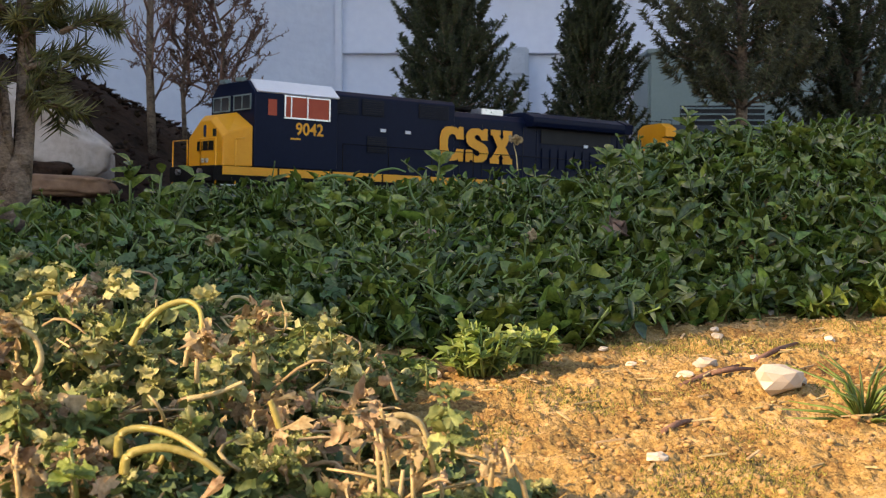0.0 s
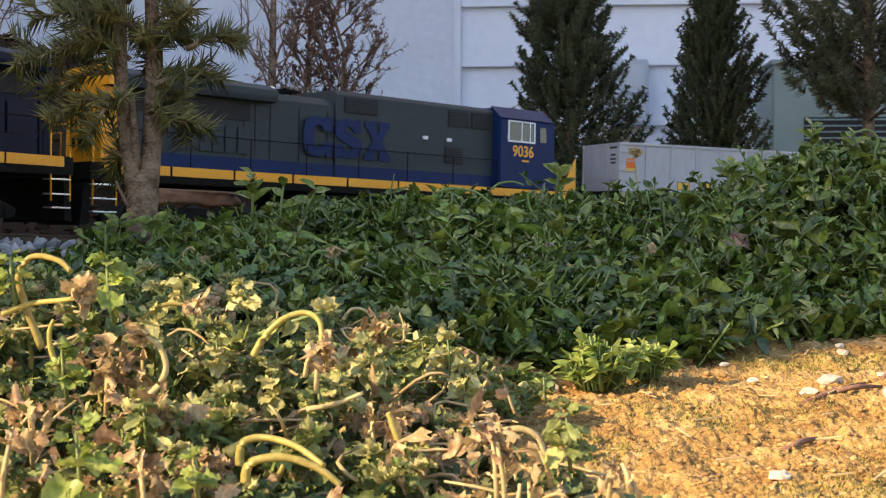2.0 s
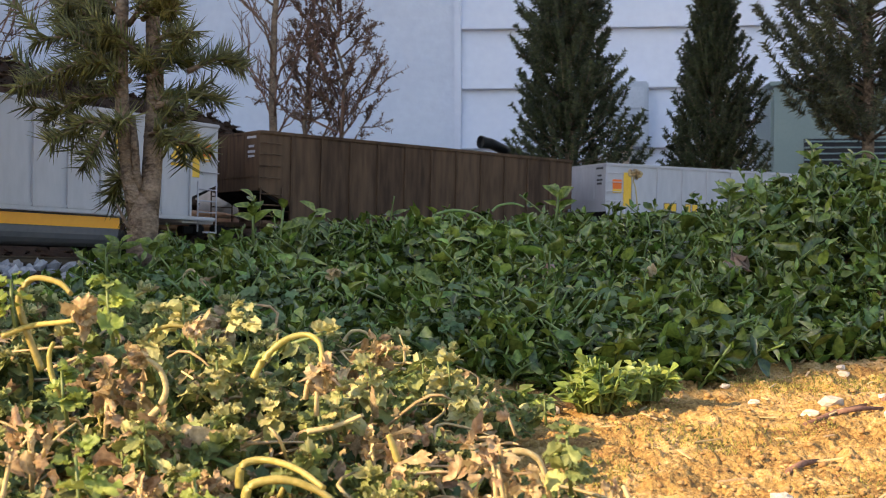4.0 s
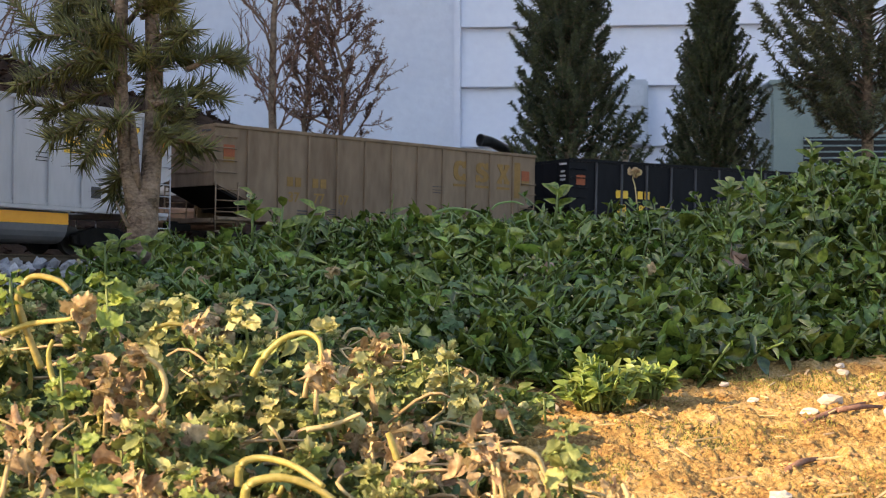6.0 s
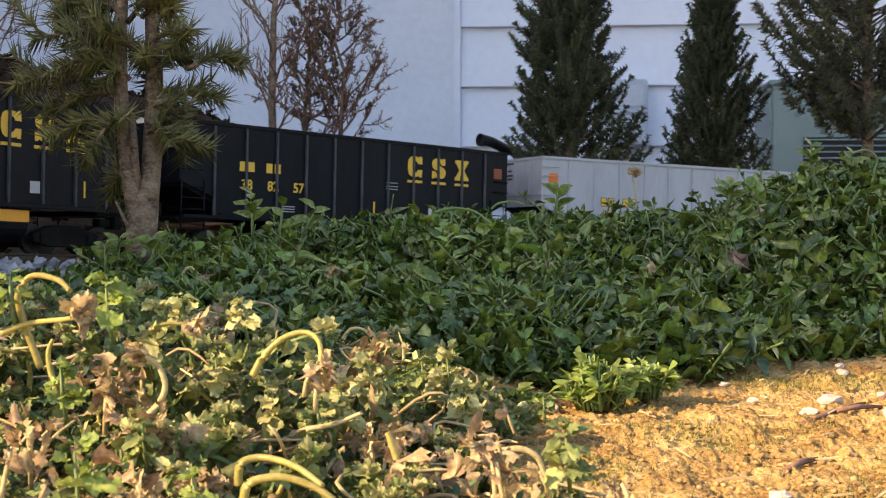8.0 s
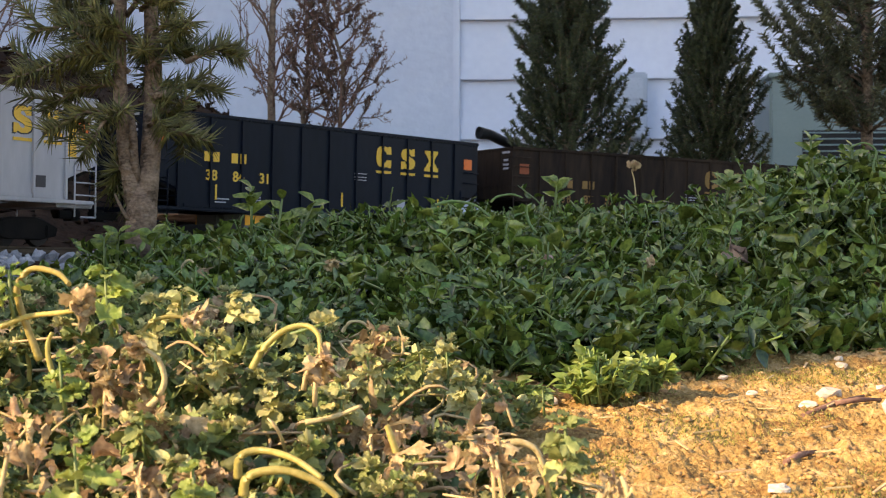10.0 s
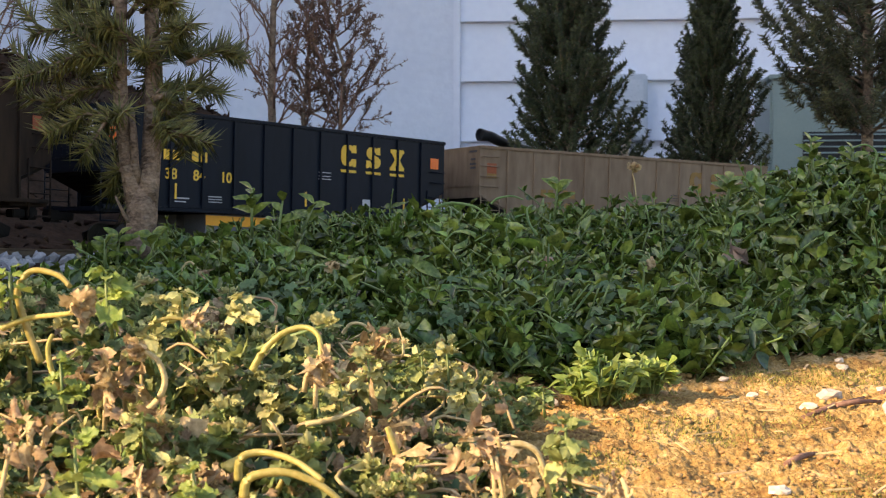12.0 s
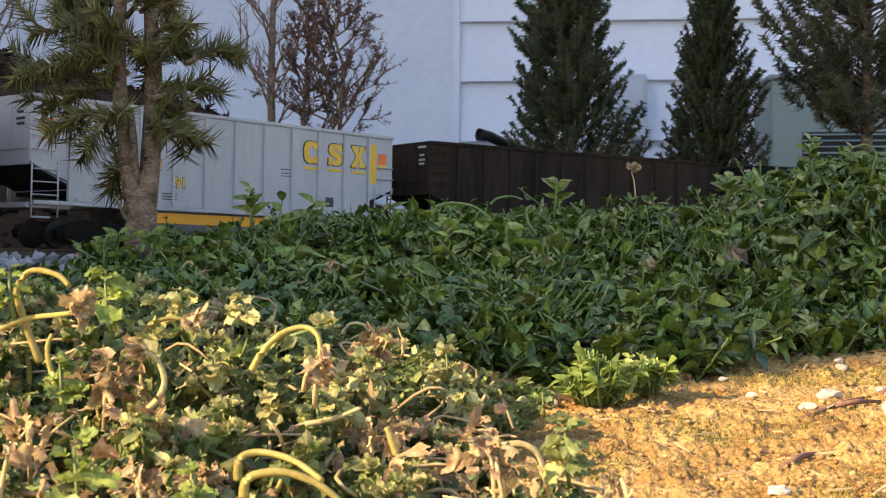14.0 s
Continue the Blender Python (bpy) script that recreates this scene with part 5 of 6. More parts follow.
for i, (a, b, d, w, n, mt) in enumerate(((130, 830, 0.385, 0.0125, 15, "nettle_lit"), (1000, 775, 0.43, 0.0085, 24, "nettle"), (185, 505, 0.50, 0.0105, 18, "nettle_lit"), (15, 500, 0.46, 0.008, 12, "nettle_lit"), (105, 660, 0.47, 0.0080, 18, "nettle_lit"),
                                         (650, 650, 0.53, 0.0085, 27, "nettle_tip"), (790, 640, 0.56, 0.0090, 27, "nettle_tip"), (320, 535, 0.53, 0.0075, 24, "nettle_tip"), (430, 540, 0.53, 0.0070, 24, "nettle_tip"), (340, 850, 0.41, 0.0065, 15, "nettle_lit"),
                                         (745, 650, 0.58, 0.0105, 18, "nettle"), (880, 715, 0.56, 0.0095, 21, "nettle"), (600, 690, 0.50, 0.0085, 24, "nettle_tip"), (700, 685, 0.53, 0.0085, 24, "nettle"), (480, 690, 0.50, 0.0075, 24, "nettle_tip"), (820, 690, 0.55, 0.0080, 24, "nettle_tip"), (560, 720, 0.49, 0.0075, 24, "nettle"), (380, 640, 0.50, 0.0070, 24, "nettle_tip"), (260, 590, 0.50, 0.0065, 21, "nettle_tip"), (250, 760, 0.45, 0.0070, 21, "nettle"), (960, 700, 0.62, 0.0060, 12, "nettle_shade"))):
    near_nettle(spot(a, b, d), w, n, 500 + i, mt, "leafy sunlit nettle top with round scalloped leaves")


def lit_clump(p, w, h, n, seed, words):
    rng = np.random.default_rng(seed)
    th = thing("chickweed_clump", words, "weed", m=pose(*p))
    b = bmesh.new()
    foot, way, up, ln = [], [], [], []
    for i in range(n):
        a, r = rng.uniform(0, 6.28), w * math.sqrt(rng.random())
        hh = h * rng.uniform(0.5, 1.0) * (1 - 0.5 * (r / w) ** 2)
        q0 = Vector((r * math.cos(a), 0.6 * r * math.sin(a), 0))
        q1 = q0 * 1.15 + Vector((rng.normal(0, 0.004), rng.normal(0, 0.004), hh))
        rod([q0 * 0.7, q1], [0.0008, 0.0005], 4, b)
        for k in range(7):
            c = rng.uniform(0, 6.28)
            foot.append(q0.lerp(q1, rng.uniform(0.35, 1))), way.append((math.cos(c), math.sin(c), rng.uniform(0, 1))), up.append((0, -0.3, 1)), ln.append(rng.uniform(0.004, 0.0095))
    tagged(part("stem_work", b, M["weed_stem"], th), kind="stuff")
    ln = np.array(ln)
    # chickweed leaves in the lit copy, brighter than those on the bank
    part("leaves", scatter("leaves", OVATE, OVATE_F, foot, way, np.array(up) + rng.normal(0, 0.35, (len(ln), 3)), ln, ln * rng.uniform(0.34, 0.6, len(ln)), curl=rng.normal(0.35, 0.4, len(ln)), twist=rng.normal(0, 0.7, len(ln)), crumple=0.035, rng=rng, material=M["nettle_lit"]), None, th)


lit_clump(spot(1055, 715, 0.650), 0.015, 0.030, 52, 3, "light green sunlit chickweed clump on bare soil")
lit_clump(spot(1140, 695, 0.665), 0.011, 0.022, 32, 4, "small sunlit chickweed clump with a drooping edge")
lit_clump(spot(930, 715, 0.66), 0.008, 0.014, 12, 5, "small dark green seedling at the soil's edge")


def grass_tuft(p, seed):
    rng = np.random.default_rng(seed)
    th = thing("grass_tuft", "tuft of thin green grass blades on sandy soil", "grass", m=pose(*p))
    for i in range(34):
        a = rng.uniform(0, 6.28)
        d = Vector((math.cos(a), math.sin(a) * 0.6, 0))
        L, hh = rng.uniform(0.015, 0.050), rng.uniform(0.003, 0.034)
        part("blade", rod([(0, 0, 0), tuple(d * L * 0.4 + Vector((0, 0, hh * 0.7))), tuple(d * L + Vector((0, 0, hh)))], [0.0009, 0.0008, 0.0002], 3), M["grass"], th)


grass_tuft(spot(1765, 815, 0.56), 3)


# ---- stones, clods and litter on the soil ----
def stone_mesh(seed, flat=0.7, sub=2, name="stone"):
    b = bmesh.new()
    bmesh.ops.create_icosphere(b, subdivisions=sub, radius=0.5)
    off = Vector((seed * 3.1, seed * 1.7, seed * 0.9))
    for v in b.verts:
        d = v.co.normalized()
        v.co = v.co * (1 + 0.45 * noise.noise(d * 1.3 + off) + 0.15 * noise.noise(d * 3.5 + off))
        v.co.z *= flat
    for f in b.faces:
        f.smooth = False
    return mesh_of(name, b)


PEB = [stone_mesh(i + 1, 0.6, 2, "pebble") for i in range(4)]
for me in PEB:
    me.materials.append(M["pebble"])


def pebble(p, size, k, turn=0.0, words="pale pebble half sunk in the sandy soil"):
    ob = tagged(new("pebble", PEB[k % 4]), words, "pebble", "pebbles on the soil")
    ob.matrix_world = pose(*p, 0, 0, turn) @ Matrix.Diagonal((size, size * 0.8, size * 0.8, 1))


def on_soil(a, b):
    """Where the line of sight meets the soil."""
    lo = 0.35
    for i in range(400):
        q = spot(a, b, lo)
        if q.z <= ground_z(q.x, q.y):
            break
        lo += 0.002
    return q


for i, (a, b, s) in enumerate(((1468, 703, .013), (1605, 742, .030), (1640, 735, .010), (1430, 722, .009), (1380, 872, .009), (1485, 640, .007), (1490, 652, .008), (940, 660, .009), (1280, 672, .006), (1590, 610, .008), (975, 715, .008), (1330, 700, .006), (1560, 690, .006), (1700, 660, .008))):
    pebble(on_soil(a, b) + Vector((0, 0, s * 0.12)), s, i, i * 47)


def litter():
    rng = np.random.default_rng(13)
    # clods of sandy soil
    base = stone_mesh(9, 0.7, 1)
    vs = np.array([v.co[:] for v in base.vertices])
    fs = [tuple(p.vertices) for p in base.polygons]
    pts, faces = [], []
    n = 0
    while n < 9000:
        x, y = rng.uniform(-0.10, 0.36), rng.uniform(0.42, 0.84)
        if in_nettles(x - 0.03, y) or y > weed_front(x) + 0.03:
            continue
        if noise.noise((x * 24, y * 24, 2)) < rng.uniform(-0.6, 0.25):
            continue
        s = 0.0006 + 0.0034 * rng.random() ** 8
        r = np.array(Euler((0, 0, rng.uniform(0, 6.28))).to_matrix())
        pts.append(vs @ r.T * s * rng.uniform(0.8, 1.3, 3) + np.array((x, y, ground_z(x, y) + s * 0.12)))
        faces += [tuple(n * len(vs) + q for q in f) for f in fs]
        n += 1
    tagged(new("soil_crumbs", from_arrays("soil_crumbs", np.concatenate(pts), faces, M["crumb"])), "small crumbs and clods of sandy yellow soil", "soil", kind="stuff")
    # moss in patches
    foot = []
    while len(foot) < 13000:
        x, y = rng.uniform(-0.02, 0.36), rng.uniform(0.43, 0.80)
        if in_nettles(x - 0.02, y) or y > weed_front(x) or noise.noise((x * 16, y * 16, 5)) < rng.uniform(0.0, 0.35):
            continue
        foot.append((x, y, ground_z(x, y) - 0.0003))
    m = len(foot)
    me = scatter("moss", NEEDLE, NEEDLE_F, foot, rng.normal(0, 0.7, (m, 3)) + (0, 0, 1), unit(rng, m), rng.uniform(0.0010, 0.0030, m), 0.0009, material=M["moss"], thin=True)
    tagged(new("moss_patches", me), "thin patches of olive moss on the soil", "moss", kind="stuff")
    # straws and chips
    b = bmesh.new()
    for i in range(130):
        x, y = rng.uniform(-0.05, 0.36), rng.uniform(0.44, 0.82)
        if in_nettles(x - 0.02, y) or y > weed_front(x) + 0.02:
            continue
        a, L = rng.normal(0.2, 0.7), rng.uniform(0.004, 0.016)
        z = ground_z(x, y) + 0.0018
        box(-L / 2, L / 2, -0.0006, 0.0006, -0.0003, 0.0003, 0, b)
        for v in b.verts[-8:]:
            c = v.co.copy()
            v.co = (x + c.x * math.cos(a) - c.y * math.sin(a), y + c.x * math.sin(a) + c.y * math.cos(a), z + c.z + c.x * 0.1)
    tagged(new("straw_litter", mesh_of("straw_litter", b)), "scattered straw and chips on the soil", "litter", kind="stuff").data.materials.append(M["straw"])
    for a0, b0, a1, b1 in ((1420, 745, 1530, 708), (1390, 828, 1445, 808), (1480, 722, 1560, 715), (1560, 700, 1640, 668)):
        p, q = on_soil(a0, b0), on_soil(a1, b1)
        up = Vector((0, 0, 0.0016))
        tagged(new("twig", mesh_of("twig", rod([p + up, (p + q) / 2 + up * 1.6, q + up], [0.0012, 0.0015, 0.0007], 6))), "short dark twig lying on sandy soil", "twig", "twigs on the soil").data.materials.append(M["bark2"])


M["moss"] = mat("moss", (0.15, 0.135, 0.028), (0.33, 0.29, 0.075), rough=0.9, scale=60, island=0.35, trans=0.1)
M["crumb"] = mat("soil_crumb", (0.19, 0.105, 0.040), (0.47, 0.32, 0.14), rough=0.95, scale=60, fine=500, island=0.18)
litter()

# ---- ballast beside the track ----
STONES = [stone_mesh(20 + i, 0.75, 1, "ballast_stone") for i in range(4)]
for me in STONES:
    me.materials.append(M["ballast"])


def ballast():
    rng = np.random.default_rng(31)
    bed = thing("ballast_bed", "loose grey ballast stones along the model track", "ballast")
    for i in range(290):
        u, w = rng.uniform(-0.78, -0.12), rng.uniform(-0.13, 0.01)
        x, y, z, a = line_at(u, w)
        s = rng.uniform(0.008, 0.019)
        o = part("stone", STONES[i % 4], None, bed)
        o.matrix_local = pose(x, y, ground_z(x, y) + s * 0.18, rng.uniform(0, 60), rng.uniform(0, 60), rng.uniform(0, 360)) @ Matrix.Diagonal((s, s * 0.8, s * 0.75, 1))


ballast()

# ---- boulders and mulch behind the track ----
def boulder(p, sx, sy, sz, seed, mt, words, turn=0.0, tilt=0.0, wedge=0.0):
    b = bmesh.new()
    bmesh.ops.create_icosphere(b, subdivisions=4, radius=0.5)
    off = Vector((seed, seed * 2.0, 0))
    for v in b.verts:
        d = v.co.normalized()
        c = Vector([math.copysign(abs(q) ** 0.6, q) for q in d]) * 0.42
        v.co = c * (1 + 0.25 * noise.noise(d * 1.5 + off) + 0.10 * noise.noise(d * 4 + off) + 0.03 * noise.noise(d * 14 + off))
        v.co.z *= 1 - wedge * max(v.co.x + 0.1, 0) if v.co.z > 0 else 1
        v.co = Vector((v.co.x * sx, v.co.y * sy, v.co.z * sz))
    for f in b.faces:
        f.smooth = True
    solid("boulder", b, M[mt], words, "rock", m=pose(*p, 0, tilt, turn))


boulder(spot(300, 290, 1.80), 0.235, 0.12, 0.125, 3.0, "boulder", "large pale sandstone boulder on the dark mulch", 5, 16, 1.5)
boulder(spot(330, 376, 1.66), 0.16, 0.08, 0.030, 6.0, "boulder2", "flat rusty brown rock at the foot of the mound", -4, 2)
# added dark lump that gives the black, shaded gap below the boulder
boulder(spot(290, 352, 1.72), 0.10, 0.06, 0.03, 8.0, "mulch_ground", "dark brown lump standing in for the shaded gap under the boulder", 10, 0)


def mulch():
    rng = np.random.default_rng(17)
    n = 5200
    x, y = rng.uniform(-1.1, 0.5, n), rng.uniform(1.3, 2.9, n)
    keep = [i for i in range(n) if near_line(x[i], y[i])[2] > 0.08]
    foot = [(x[i], y[i], ground_z(x[i], y[i]) + rng.uniform(0, 0.006)) for i in keep]
    m = len(keep)
    way = rng.normal(0, 1, (m, 3)) * (1, 1, 0.16)
    ln = rng.uniform(0.007, 0.024, m)
    tagged(new("mulch_chips", scatter("mulch_chips", NEEDLE * (1, 1, 0.5), NEEDLE_F + [(0, 2, 1)], foot, way, unit(rng, m), ln, ln * 0.3, material=M["mulch"])), "dark brown shredded bark mulch on the mound", "mulch", kind="stuff")


mulch()


# ---- trees ----
def needles_along(rng, p0, p1, n, length, spread, out):
    p0, p1 = np.array(p0), np.array(p1)
    d = p1 - p0
    d = d / np.linalg.norm(d)
    t = rng.random(n)
    side = unit(rng, n)
    side -= (side @ d)[:, None] * d
    side /= np.linalg.norm(side, axis=1, keepdims=True)
    out.append((p0 + t[:, None] * (p1 - p0), d * (1.15 - spread) + side * spread + np.array((0, 0, 0.12)), length * rng.uniform(0.75, 1.15, n)))


def needle_mesh(name, out, rng, width, material):
    foot, way, ln = (np.concatenate([o[i] for o in out]) for i in range(3))
    return scatter(name, NEEDLE, NEEDLE_F, foot, way, unit(rng, len(foot)), ln, width, curl=rng.normal(0.05, 0.08, len(foot)), material=material, thin=True)


def young_fir():
    """The two-stemmed young fir that stands before the track."""
    rng = np.random.default_rng(3)
    D = 1.02
    th = thing("young_fir", "young two-stemmed fir with scaly bark and long green needles", "tree", m=pose(*spot(246, 440, D)))
    org = spot(246, 440, D)
    def S(a, b, d=0.0):
        return spot(a, b, D + d) - org
    part("trunk", rod([S(246, 470), S(247, 440), S(249, 405), S(251, 375), S(253, 350), S(255, 325)], [0.0135, 0.0120, 0.0116, 0.0120, 0.0105, 0.005], 12), M["bark"], th, "scaly grey-brown bark")
    part("trunk", rod([S(244, 375), S(232, 320), S(222, 260), S(216, 200), S(212, 140), S(212, 70), S(214, 0), S(216, -90), S(214, -190)], [0.0085, 0.0072, 0.0062, 0.0055, 0.0055, 0.0052, 0.0050, 0.0042, 0.003], 10), M["bark"], th)
    part("trunk", rod([S(258, 375), S(264, 320), S(268, 260, .01), S(272, 190, .02), S(272, 110, .02), S(268, 30, .02), S(264, -80, .02)], [0.0085, 0.0078, 0.0078, 0.0075, 0.0068, 0.0055, 0.004], 10), M["bark"], th)
    part("trunk", rod([S(246, 330), S(238, 290, -.005), S(236, 240, -.008), S(232, 190, 0)], [0.004, 0.0034, 0.003, 0.002], 8), M["bark"], th)
    part("dead_twig", rod([S(240, 400), S(222, 385, -.01), S(203, 345, -.015)], [0.0022, 0.0016, 0.0008], 6), M["bark"], th)
    seq = [(214, 95, 40, 140), (212, 150, 75, 200), (212, 200, 90, 235), (225, 190, 150, 270), (215, 60, 60, 60), (215, 40, 90, 15), (215, 20, 130, -50), (225, 30, 300, -30),
           (262, 125, 335, 92), (330, 112, 428, 100), (275, 172, 392, 165), (280, 192, 345, 255), (272, 62, 325, 55), (250, 20, 310, 5), (218, 300, 196, 338), (230, 130, 150, 100), (240, 80, 175, 50), (262, 225, 300, 240)]
    out = []
    for i, (a0, b0, a1, b1) in enumerate(seq):
        dd = rng.uniform(-0.05, 0.07)
        p0, p1 = S(a0, b0), S(a1, b1, dd)
        mid = (p0 + p1) / 2 + Vector((0, 0, 0.008))
        part("branch", rod([p0, mid, p1], [0.0024, 0.0017, 0.0009], 5), M["bark"], th)
        needles_along(rng, p0.lerp(mid, 0.3), mid, 46, 0.018, 0.68, out)
        needles_along(rng, mid, p1, 88, 0.019, 0.68, out)
        L = (p1 - p0).length
        b = bmesh.new()
        for k in range(int(2 + L * 14)):
            q = rng.uniform(0.3, 0.95)
            o = p0.lerp(mid, q * 2) if q < 0.5 else mid.lerp(p1, q * 2 - 1)
            e = o + ((p1 - p0).normalized() * 0.7 + Vector(rng.normal(0, 0.5, 3))).normalized() * rng.uniform(0.018, 0.036)
            rod([o, e], [0.0011, 0.0007], 4, b)
            needles_along(rng, o, e, 44, 0.0185, 0.66, out)
        tagged(part("twig_work", b, M["bark"], th), kind="stuff")
    for k in range(32):  # the crown's inner shoots, many of them towards the open side
        right = rng.random() < 0.42
        b0 = rng.uniform(-120, 190)
        o = S((268 if right else 212) + rng.normal(0, 3), b0, rng.uniform(-.01, .02))
        reach = rng.uniform(10, 48) if right else -rng.uniform(10, 125)
        if rng.random() < 0.25:
            reach = -0.6 * reach
        e = S((268 if right else 212) + reach, b0 + rng.uniform(-25, 60), rng.uniform(-0.02, 0.07))
        m = o.lerp(e, 0.55) + Vector((0, 0, 0.006))
        part("branch", rod([o, m, e], [0.0015, 0.0011, 0.0007], 4), M["bark"], th)
        needles_along(rng, o.lerp(m, 0.35), m, 20, 0.0175, 0.72, out)
        needles_along(rng, m, e, 42, 0.0185, 0.70, out)
    part("needles", needle_mesh("needles", out, rng, 0.00165, M["needle"]), None, th, "long grey-green needles")


young_fir()


def pine(p, height, shape, seed, needle, mt, words, shoots, up_lift=0.62, clear=0.0, lean=0.0):
    """A small dense pine: trunk, limbs and upswept shoots with needles. shape: rows of (height share, radius)."""
    rng = np.random.default_rng(seed)
    th = thing("dwarf_pine", words, "tree", "dwarf pines behind the track", pose(*p))
    part("trunk", rod([(0, 0, -0.02), (0.004, 0, height * 0.3), (-0.003, 0.002, height * 0.65), (lean, 0, height)], [0.011, 0.009, 0.006, 0.002], 9), M["bark"], th)
    out = []
    limbs = bmesh.new()
    n = 0
    while n < shoots:
        q = rng.uniform(clear, 0.98)
        R = lerp_table(q, shape)
        a = rng.uniform(0, 6.28)
        lump = 1 + 0.55 * noise.noise((math.cos(a) * 1.6, math.sin(a) * 1.6, q * 7 + seed))
        f = rng.uniform(0.05, 1.0) ** 0.6
        r = R * lump * f
        c = Vector((r * math.cos(a), r * math.sin(a), q * height))
        d = Vector((math.cos(a) * rng.uniform(0.3, 1), math.sin(a) * rng.uniform(0.3, 1), up_lift * rng.uniform(0.5, 1.3))).normalized()
        L = rng.uniform(0.030, 0.060)
        tip = c + d * L * 0.62 + Vector((0, 0, L * 0.20))
        c = c - d * L * 0.55
        if n % 3 == 0:
            rod([(0, 0, max(q * height - r * 0.5, 0.01)), tuple(c * 0.6 + Vector((0, 0, q * height * 0.4 - r * 0.12))), tuple(c)], [0.0022, 0.0014, 0.0010], 3, limbs)
        bend = c.lerp(tip, 0.5) + Vector((d.x, d.y, -0.3)) * L * 0.12
        rod([tuple(c), tuple(bend), tuple(tip)], [0.0012, 0.001, 0.0006], 3, limbs)
        needles_along(rng, c, bend, 30, needle * 0.8, 0.92, out)
        needles_along(rng, bend, tip, 52, needle * 0.7, 0.85, out)
        n += 1
    tagged(part("limb_work", limbs, M["bark"], th), kind="stuff")
    part("needles", needle_mesh("needles", out, rng, 0.0025, M[mt]), None, th)


CONE = [(0, 0.075), (0.15, 0.100), (0.3, 0.102), (0.5, 0.096), (0.62, 0.068), (0.8, 0.04), (1, 0.008)]
pine(spot(1003, 470, 2.35), 0.72, CONE, 2, 0.0125, "needle2", "dense dark green dwarf pine with upswept shoots", 1150)
pine(spot(1262, 470, 2.45), 0.60, [(0, 0.065), (0.15, 0.088), (0.4, 0.078), (0.58, 0.056), (0.75, 0.032), (0.9, 0.03), (1, 0.008)], 5, 0.0120, "needle2", "slender dark green dwarf pine with twin leaders", 1000)
pine(spot(1530, 440, 2.15), 0.85, [(0.24, 0.07), (0.3, 0.16), (0.45, 0.17), (0.6, 0.15), (1, 0.03)], 8, 0.019, "needle3", "loose olive-green pine with a bare pale lower trunk", 600, up_lift=0.6, clear=0.24)
pine(spot(1745, 460, 2.3), 0.85, [(0, 0.08), (0.3, 0.15), (0.6, 0.13), (1, 0.02)], 11, 0.018, "needle2", "dark green dwarf pine beside the grey cabinet", 800)


def bare_tree(p, height, seed, words, spread, levels, dry, first=0.25, r0=0.0042, limbs=20):
    """A leafless or dead small tree of forking twigs."""
    rng = np.random.default_rng(seed)
    th = thing("bare_tree", words, "tree", "leafless trees behind the track", pose(*p))
    sway = [rng.normal(0, 0.006) for _ in range(4)]
    part("trunk", rod([(0, 0, -0.03), (sway[0], 0, height * 0.25), (sway[1], 0, height * 0.5), (sway[2], 0, height * 0.75), (sway[3], 0, height)], [r0, r0 * 0.85, r0 * 0.7, r0 * 0.45, r0 * 0.15], 8), M["bark"], th)
    twigs = bmesh.new()
    out = []
    def grow(o, d, L, r, lev):
        e1 = o + d * L * 0.5 + Vector(rng.normal(0, 0.07, 3)) * L
        e = o + d * L + Vector((0, 0, 0.14 * L))
        rod([o, e1, e], [r, r * 0.8, r * 0.55], 4 if lev < 1 else 3, twigs)
        if dry and lev >= 1:
            needles_along(rng, o, e, 11, 0.0070, 0.9, out)
        if lev < levels:
            for k in range(4 if lev < 2 else 2):
                q = rng.uniform(0.25, 1.0)
                b = o.lerp(e1, q * 2) if q < 0.5 else e1.lerp(e, q * 2 - 1)
                nd = (d + Vector(rng.normal(0, 0.6, 3)) + Vector((0, 0, 0.25))).normalized()
                grow(b, nd, L * rng.uniform(0.4, 0.72), max(r * 0.62, 0.0006), lev + 1)
    for k in range(limbs):
        q = first + (1 - first) * (k + rng.random()) / limbs
        a = k * 2.4 + rng.normal(0, 0.3)
        d = Vector((math.cos(a), math.sin(a) * 0.8, rng.uniform(0.5, 1.3))).normalized()
        grow(Vector((0, 0, q * height)), d, spread * (1.15 - 0.75 * q) * rng.uniform(0.6, 1.15), 0.0021, 0)
    tagged(part("twig_work", twigs, M["bark2"], th, "fine reddish brown twigs"), kind="stuff")
    if dry:
        part("dead_needles", needle_mesh("dead_needles", out, rng, 0.0016, M["dry_needle"]), None, th, "brown dead needles")


bare_tree(spot(484, 300, 2.15), 0.50, 4, "leafless reddish shrub tree with a pale trunk", 0.115, 2, False, first=0.10, r0=0.0072, limbs=24)
bare_tree(spot(596, 290, 2.2), 0.33, 6, "dead brown conifer with dry needles", 0.088, 2, True, first=0.05, limbs=30)
bare_tree(spot(540, 275, 2.28), 0.28, 16, "low dead brown conifer behind the track", 0.07, 2, True, first=0.05)
bare_tree(spot(-60, 260, 2.0), 0.42, 12, "leafless reddish shrub on the mulch mound", 0.16, 2, False, first=0.2)


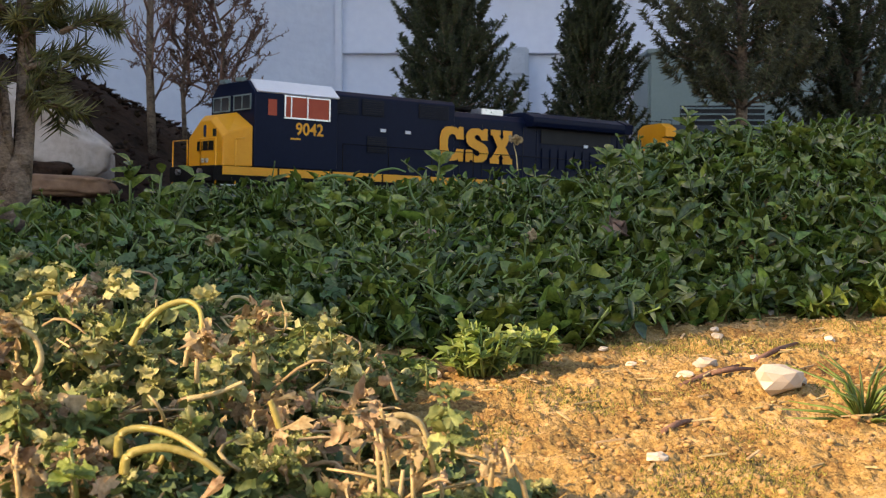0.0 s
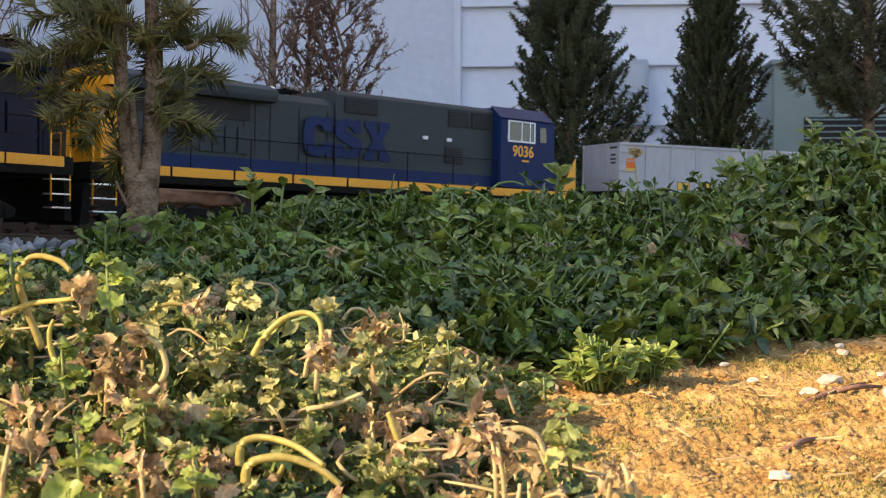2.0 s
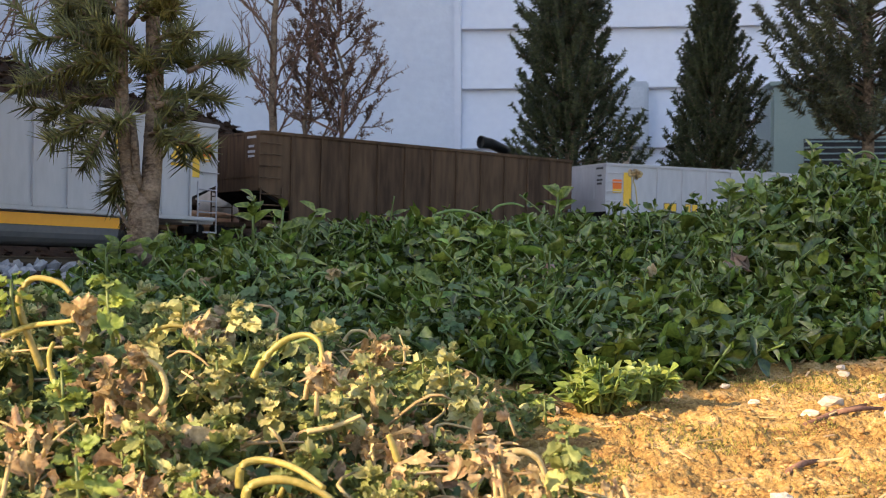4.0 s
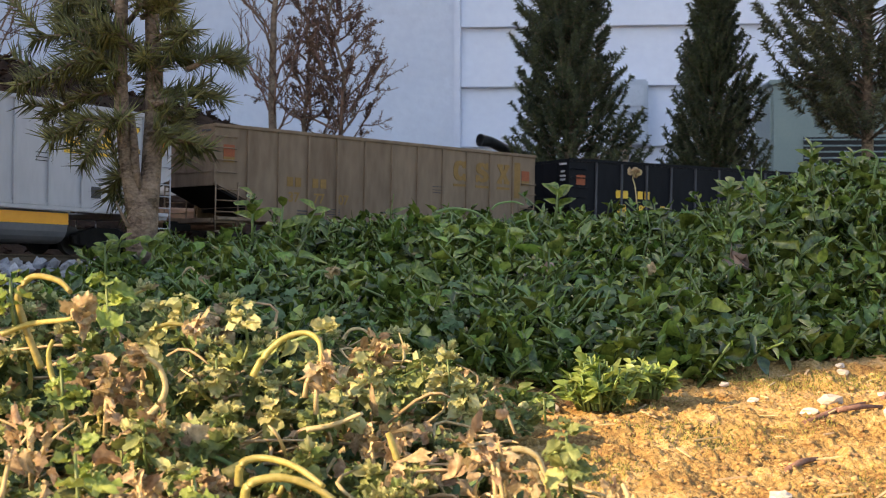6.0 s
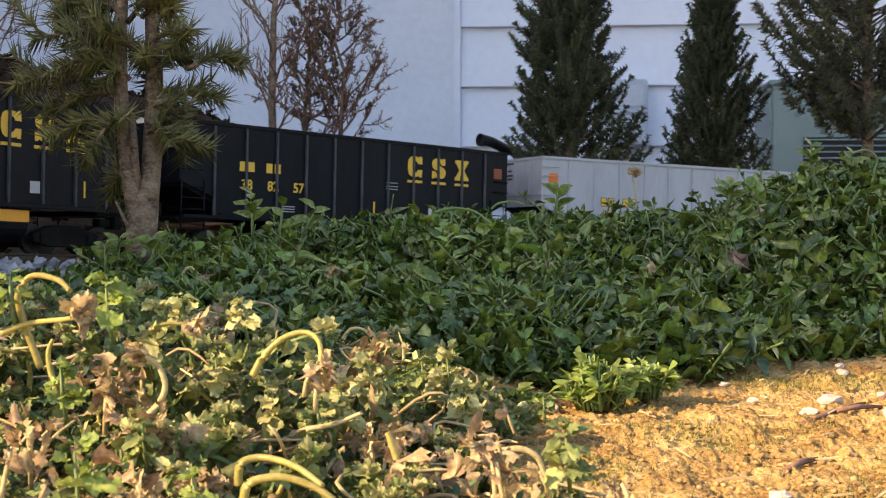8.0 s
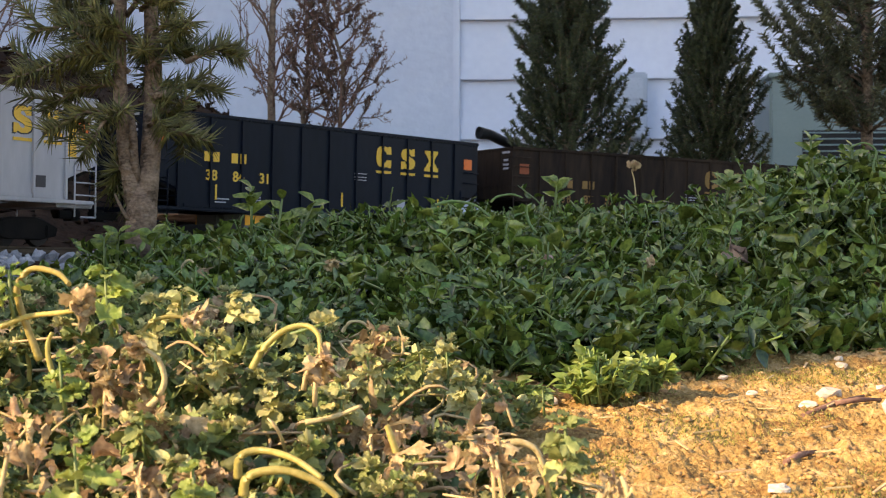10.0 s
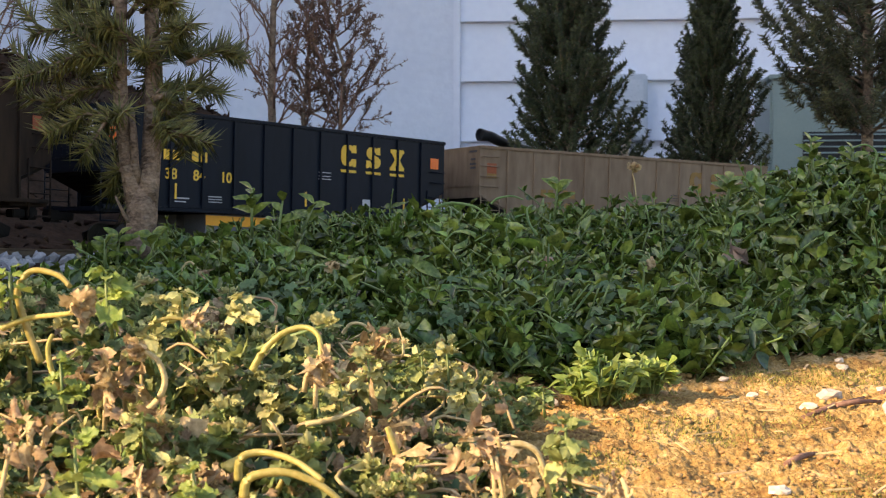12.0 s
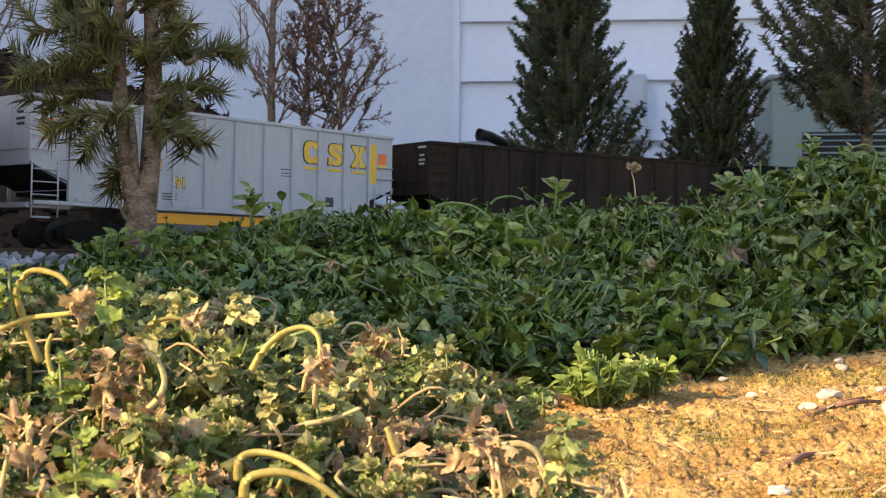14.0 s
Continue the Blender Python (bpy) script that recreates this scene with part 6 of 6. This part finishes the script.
# ---- things at the house wall ----
def cabinet():
    w = thing("outdoor_unit", "grey-green metal outdoor cooling unit with dark louvres", "cooling unit", m=pose(0, 4.1, 0, 0, 0, WALL_TURN))
    x0, x1 = 0.995, 1.75
    z0, z1 = 0.03, 0.575
    part("body", box(x0, x1, 0.0, 0.30, z0, z1, 0.008), M["unit"], w)
    part("lid", box(x0 - 0.006, x1 + 0.006, -0.008, 0.306, z1 + 0.001, z1 + 0.016, 0.004), M["unit"], w)
    g = part("louvre_field", box(x0 + 0.098, x0 + 0.36, -0.004, -0.001, 0.12, 0.416), M["unit_dark"], w, "dark louvre opening")
    for i in range(16):
        z = 0.128 + 0.0185 * i
        part("slat", prism([(-0.008, z), (-0.0045, z + 0.0035), (-0.0045, z + 0.0050), (-0.0085, z + 0.0015)], x0 + 0.099, x0 + 0.359, "x"), M["unit"], g)
    part("foot", box(x0, x1, 0.02, 0.28, -0.05, z0 - 0.001), M["stucco"], w, "concrete pad")
    for dx in (0.20, 0.55):
        b = bmesh.new()
        bmesh.ops.create_cone(b, cap_ends=True, segments=10, radius1=0.006, radius2=0.005, depth=0.006)
        b.transform(pose(x0 + dx, -0.004, 0.455, 90))
        part("screw", b, M["unit_dark"], w)


cabinet()


def meter_box():
    w = thing("meter_box", "grey utility box with a clear window on the siding", "utility box", m=pose(0, 4.42, 0, 0, 0, WALL_TURN))
    part("case", box(0.555, 0.675, -0.01, 0.09, 0.42, 0.635, 0.006), M["meter"], w)
    part("window", box(0.585, 0.66, -0.014, -0.0105, 0.545, 0.615, 0.003), M["meter_cover"], w, "pale clear cover")
    part("band", box(0.555, 0.675, -0.016, -0.0105, 0.517, 0.526, 0.002), M["meter_dark"], w)
    part("conduit", rod([(0.60, 0.04, 0.419), (0.60, 0.04, -0.05)], 0.014, 10), M["meter"], w)


meter_box()


def hose():
    pts = [spot(a, b, d) for a, b, d in ((853, 238, 2.35), (866, 240, 2.36), (890, 252, 2.40), (930, 266, 2.5), (990, 282, 2.62), (1040, 300, 2.7))]
    th = thing("drain_hose", "black corrugated drain hose with an open end", "hose", m=pose(*pts[0]))
    fine = []
    for i in range(len(pts) - 1):
        for k in range(10):
            fine.append(pts[i].lerp(pts[i + 1], k / 10) - pts[0])
    part("tube", rod(fine, [0.0082 + 0.0014 * (i % 2) for i in range(len(fine))], 12), M["hose"], th)
    b = bmesh.new()
    bmesh.ops.create_cone(b, cap_ends=False, segments=14, radius1=0.0115, radius2=0.0100, depth=0.014)
    b.transform((pts[1] - pts[0]).to_track_quat("Z", "Y").to_matrix().to_4x4())
    part("collar", b, M["hose"], th)


hose()
tagged(new("wood_stake", mesh_of("wood_stake", rod([spot(1098, 330, 2.6), spot(1104, 270, 2.6), spot(1112, 238, 2.62)], [0.008, 0.0075, 0.007], 4))), "thin pale wooden stake in the bed", "stake").data.materials.append(M["stake"])

# ---- motion ----
motions()
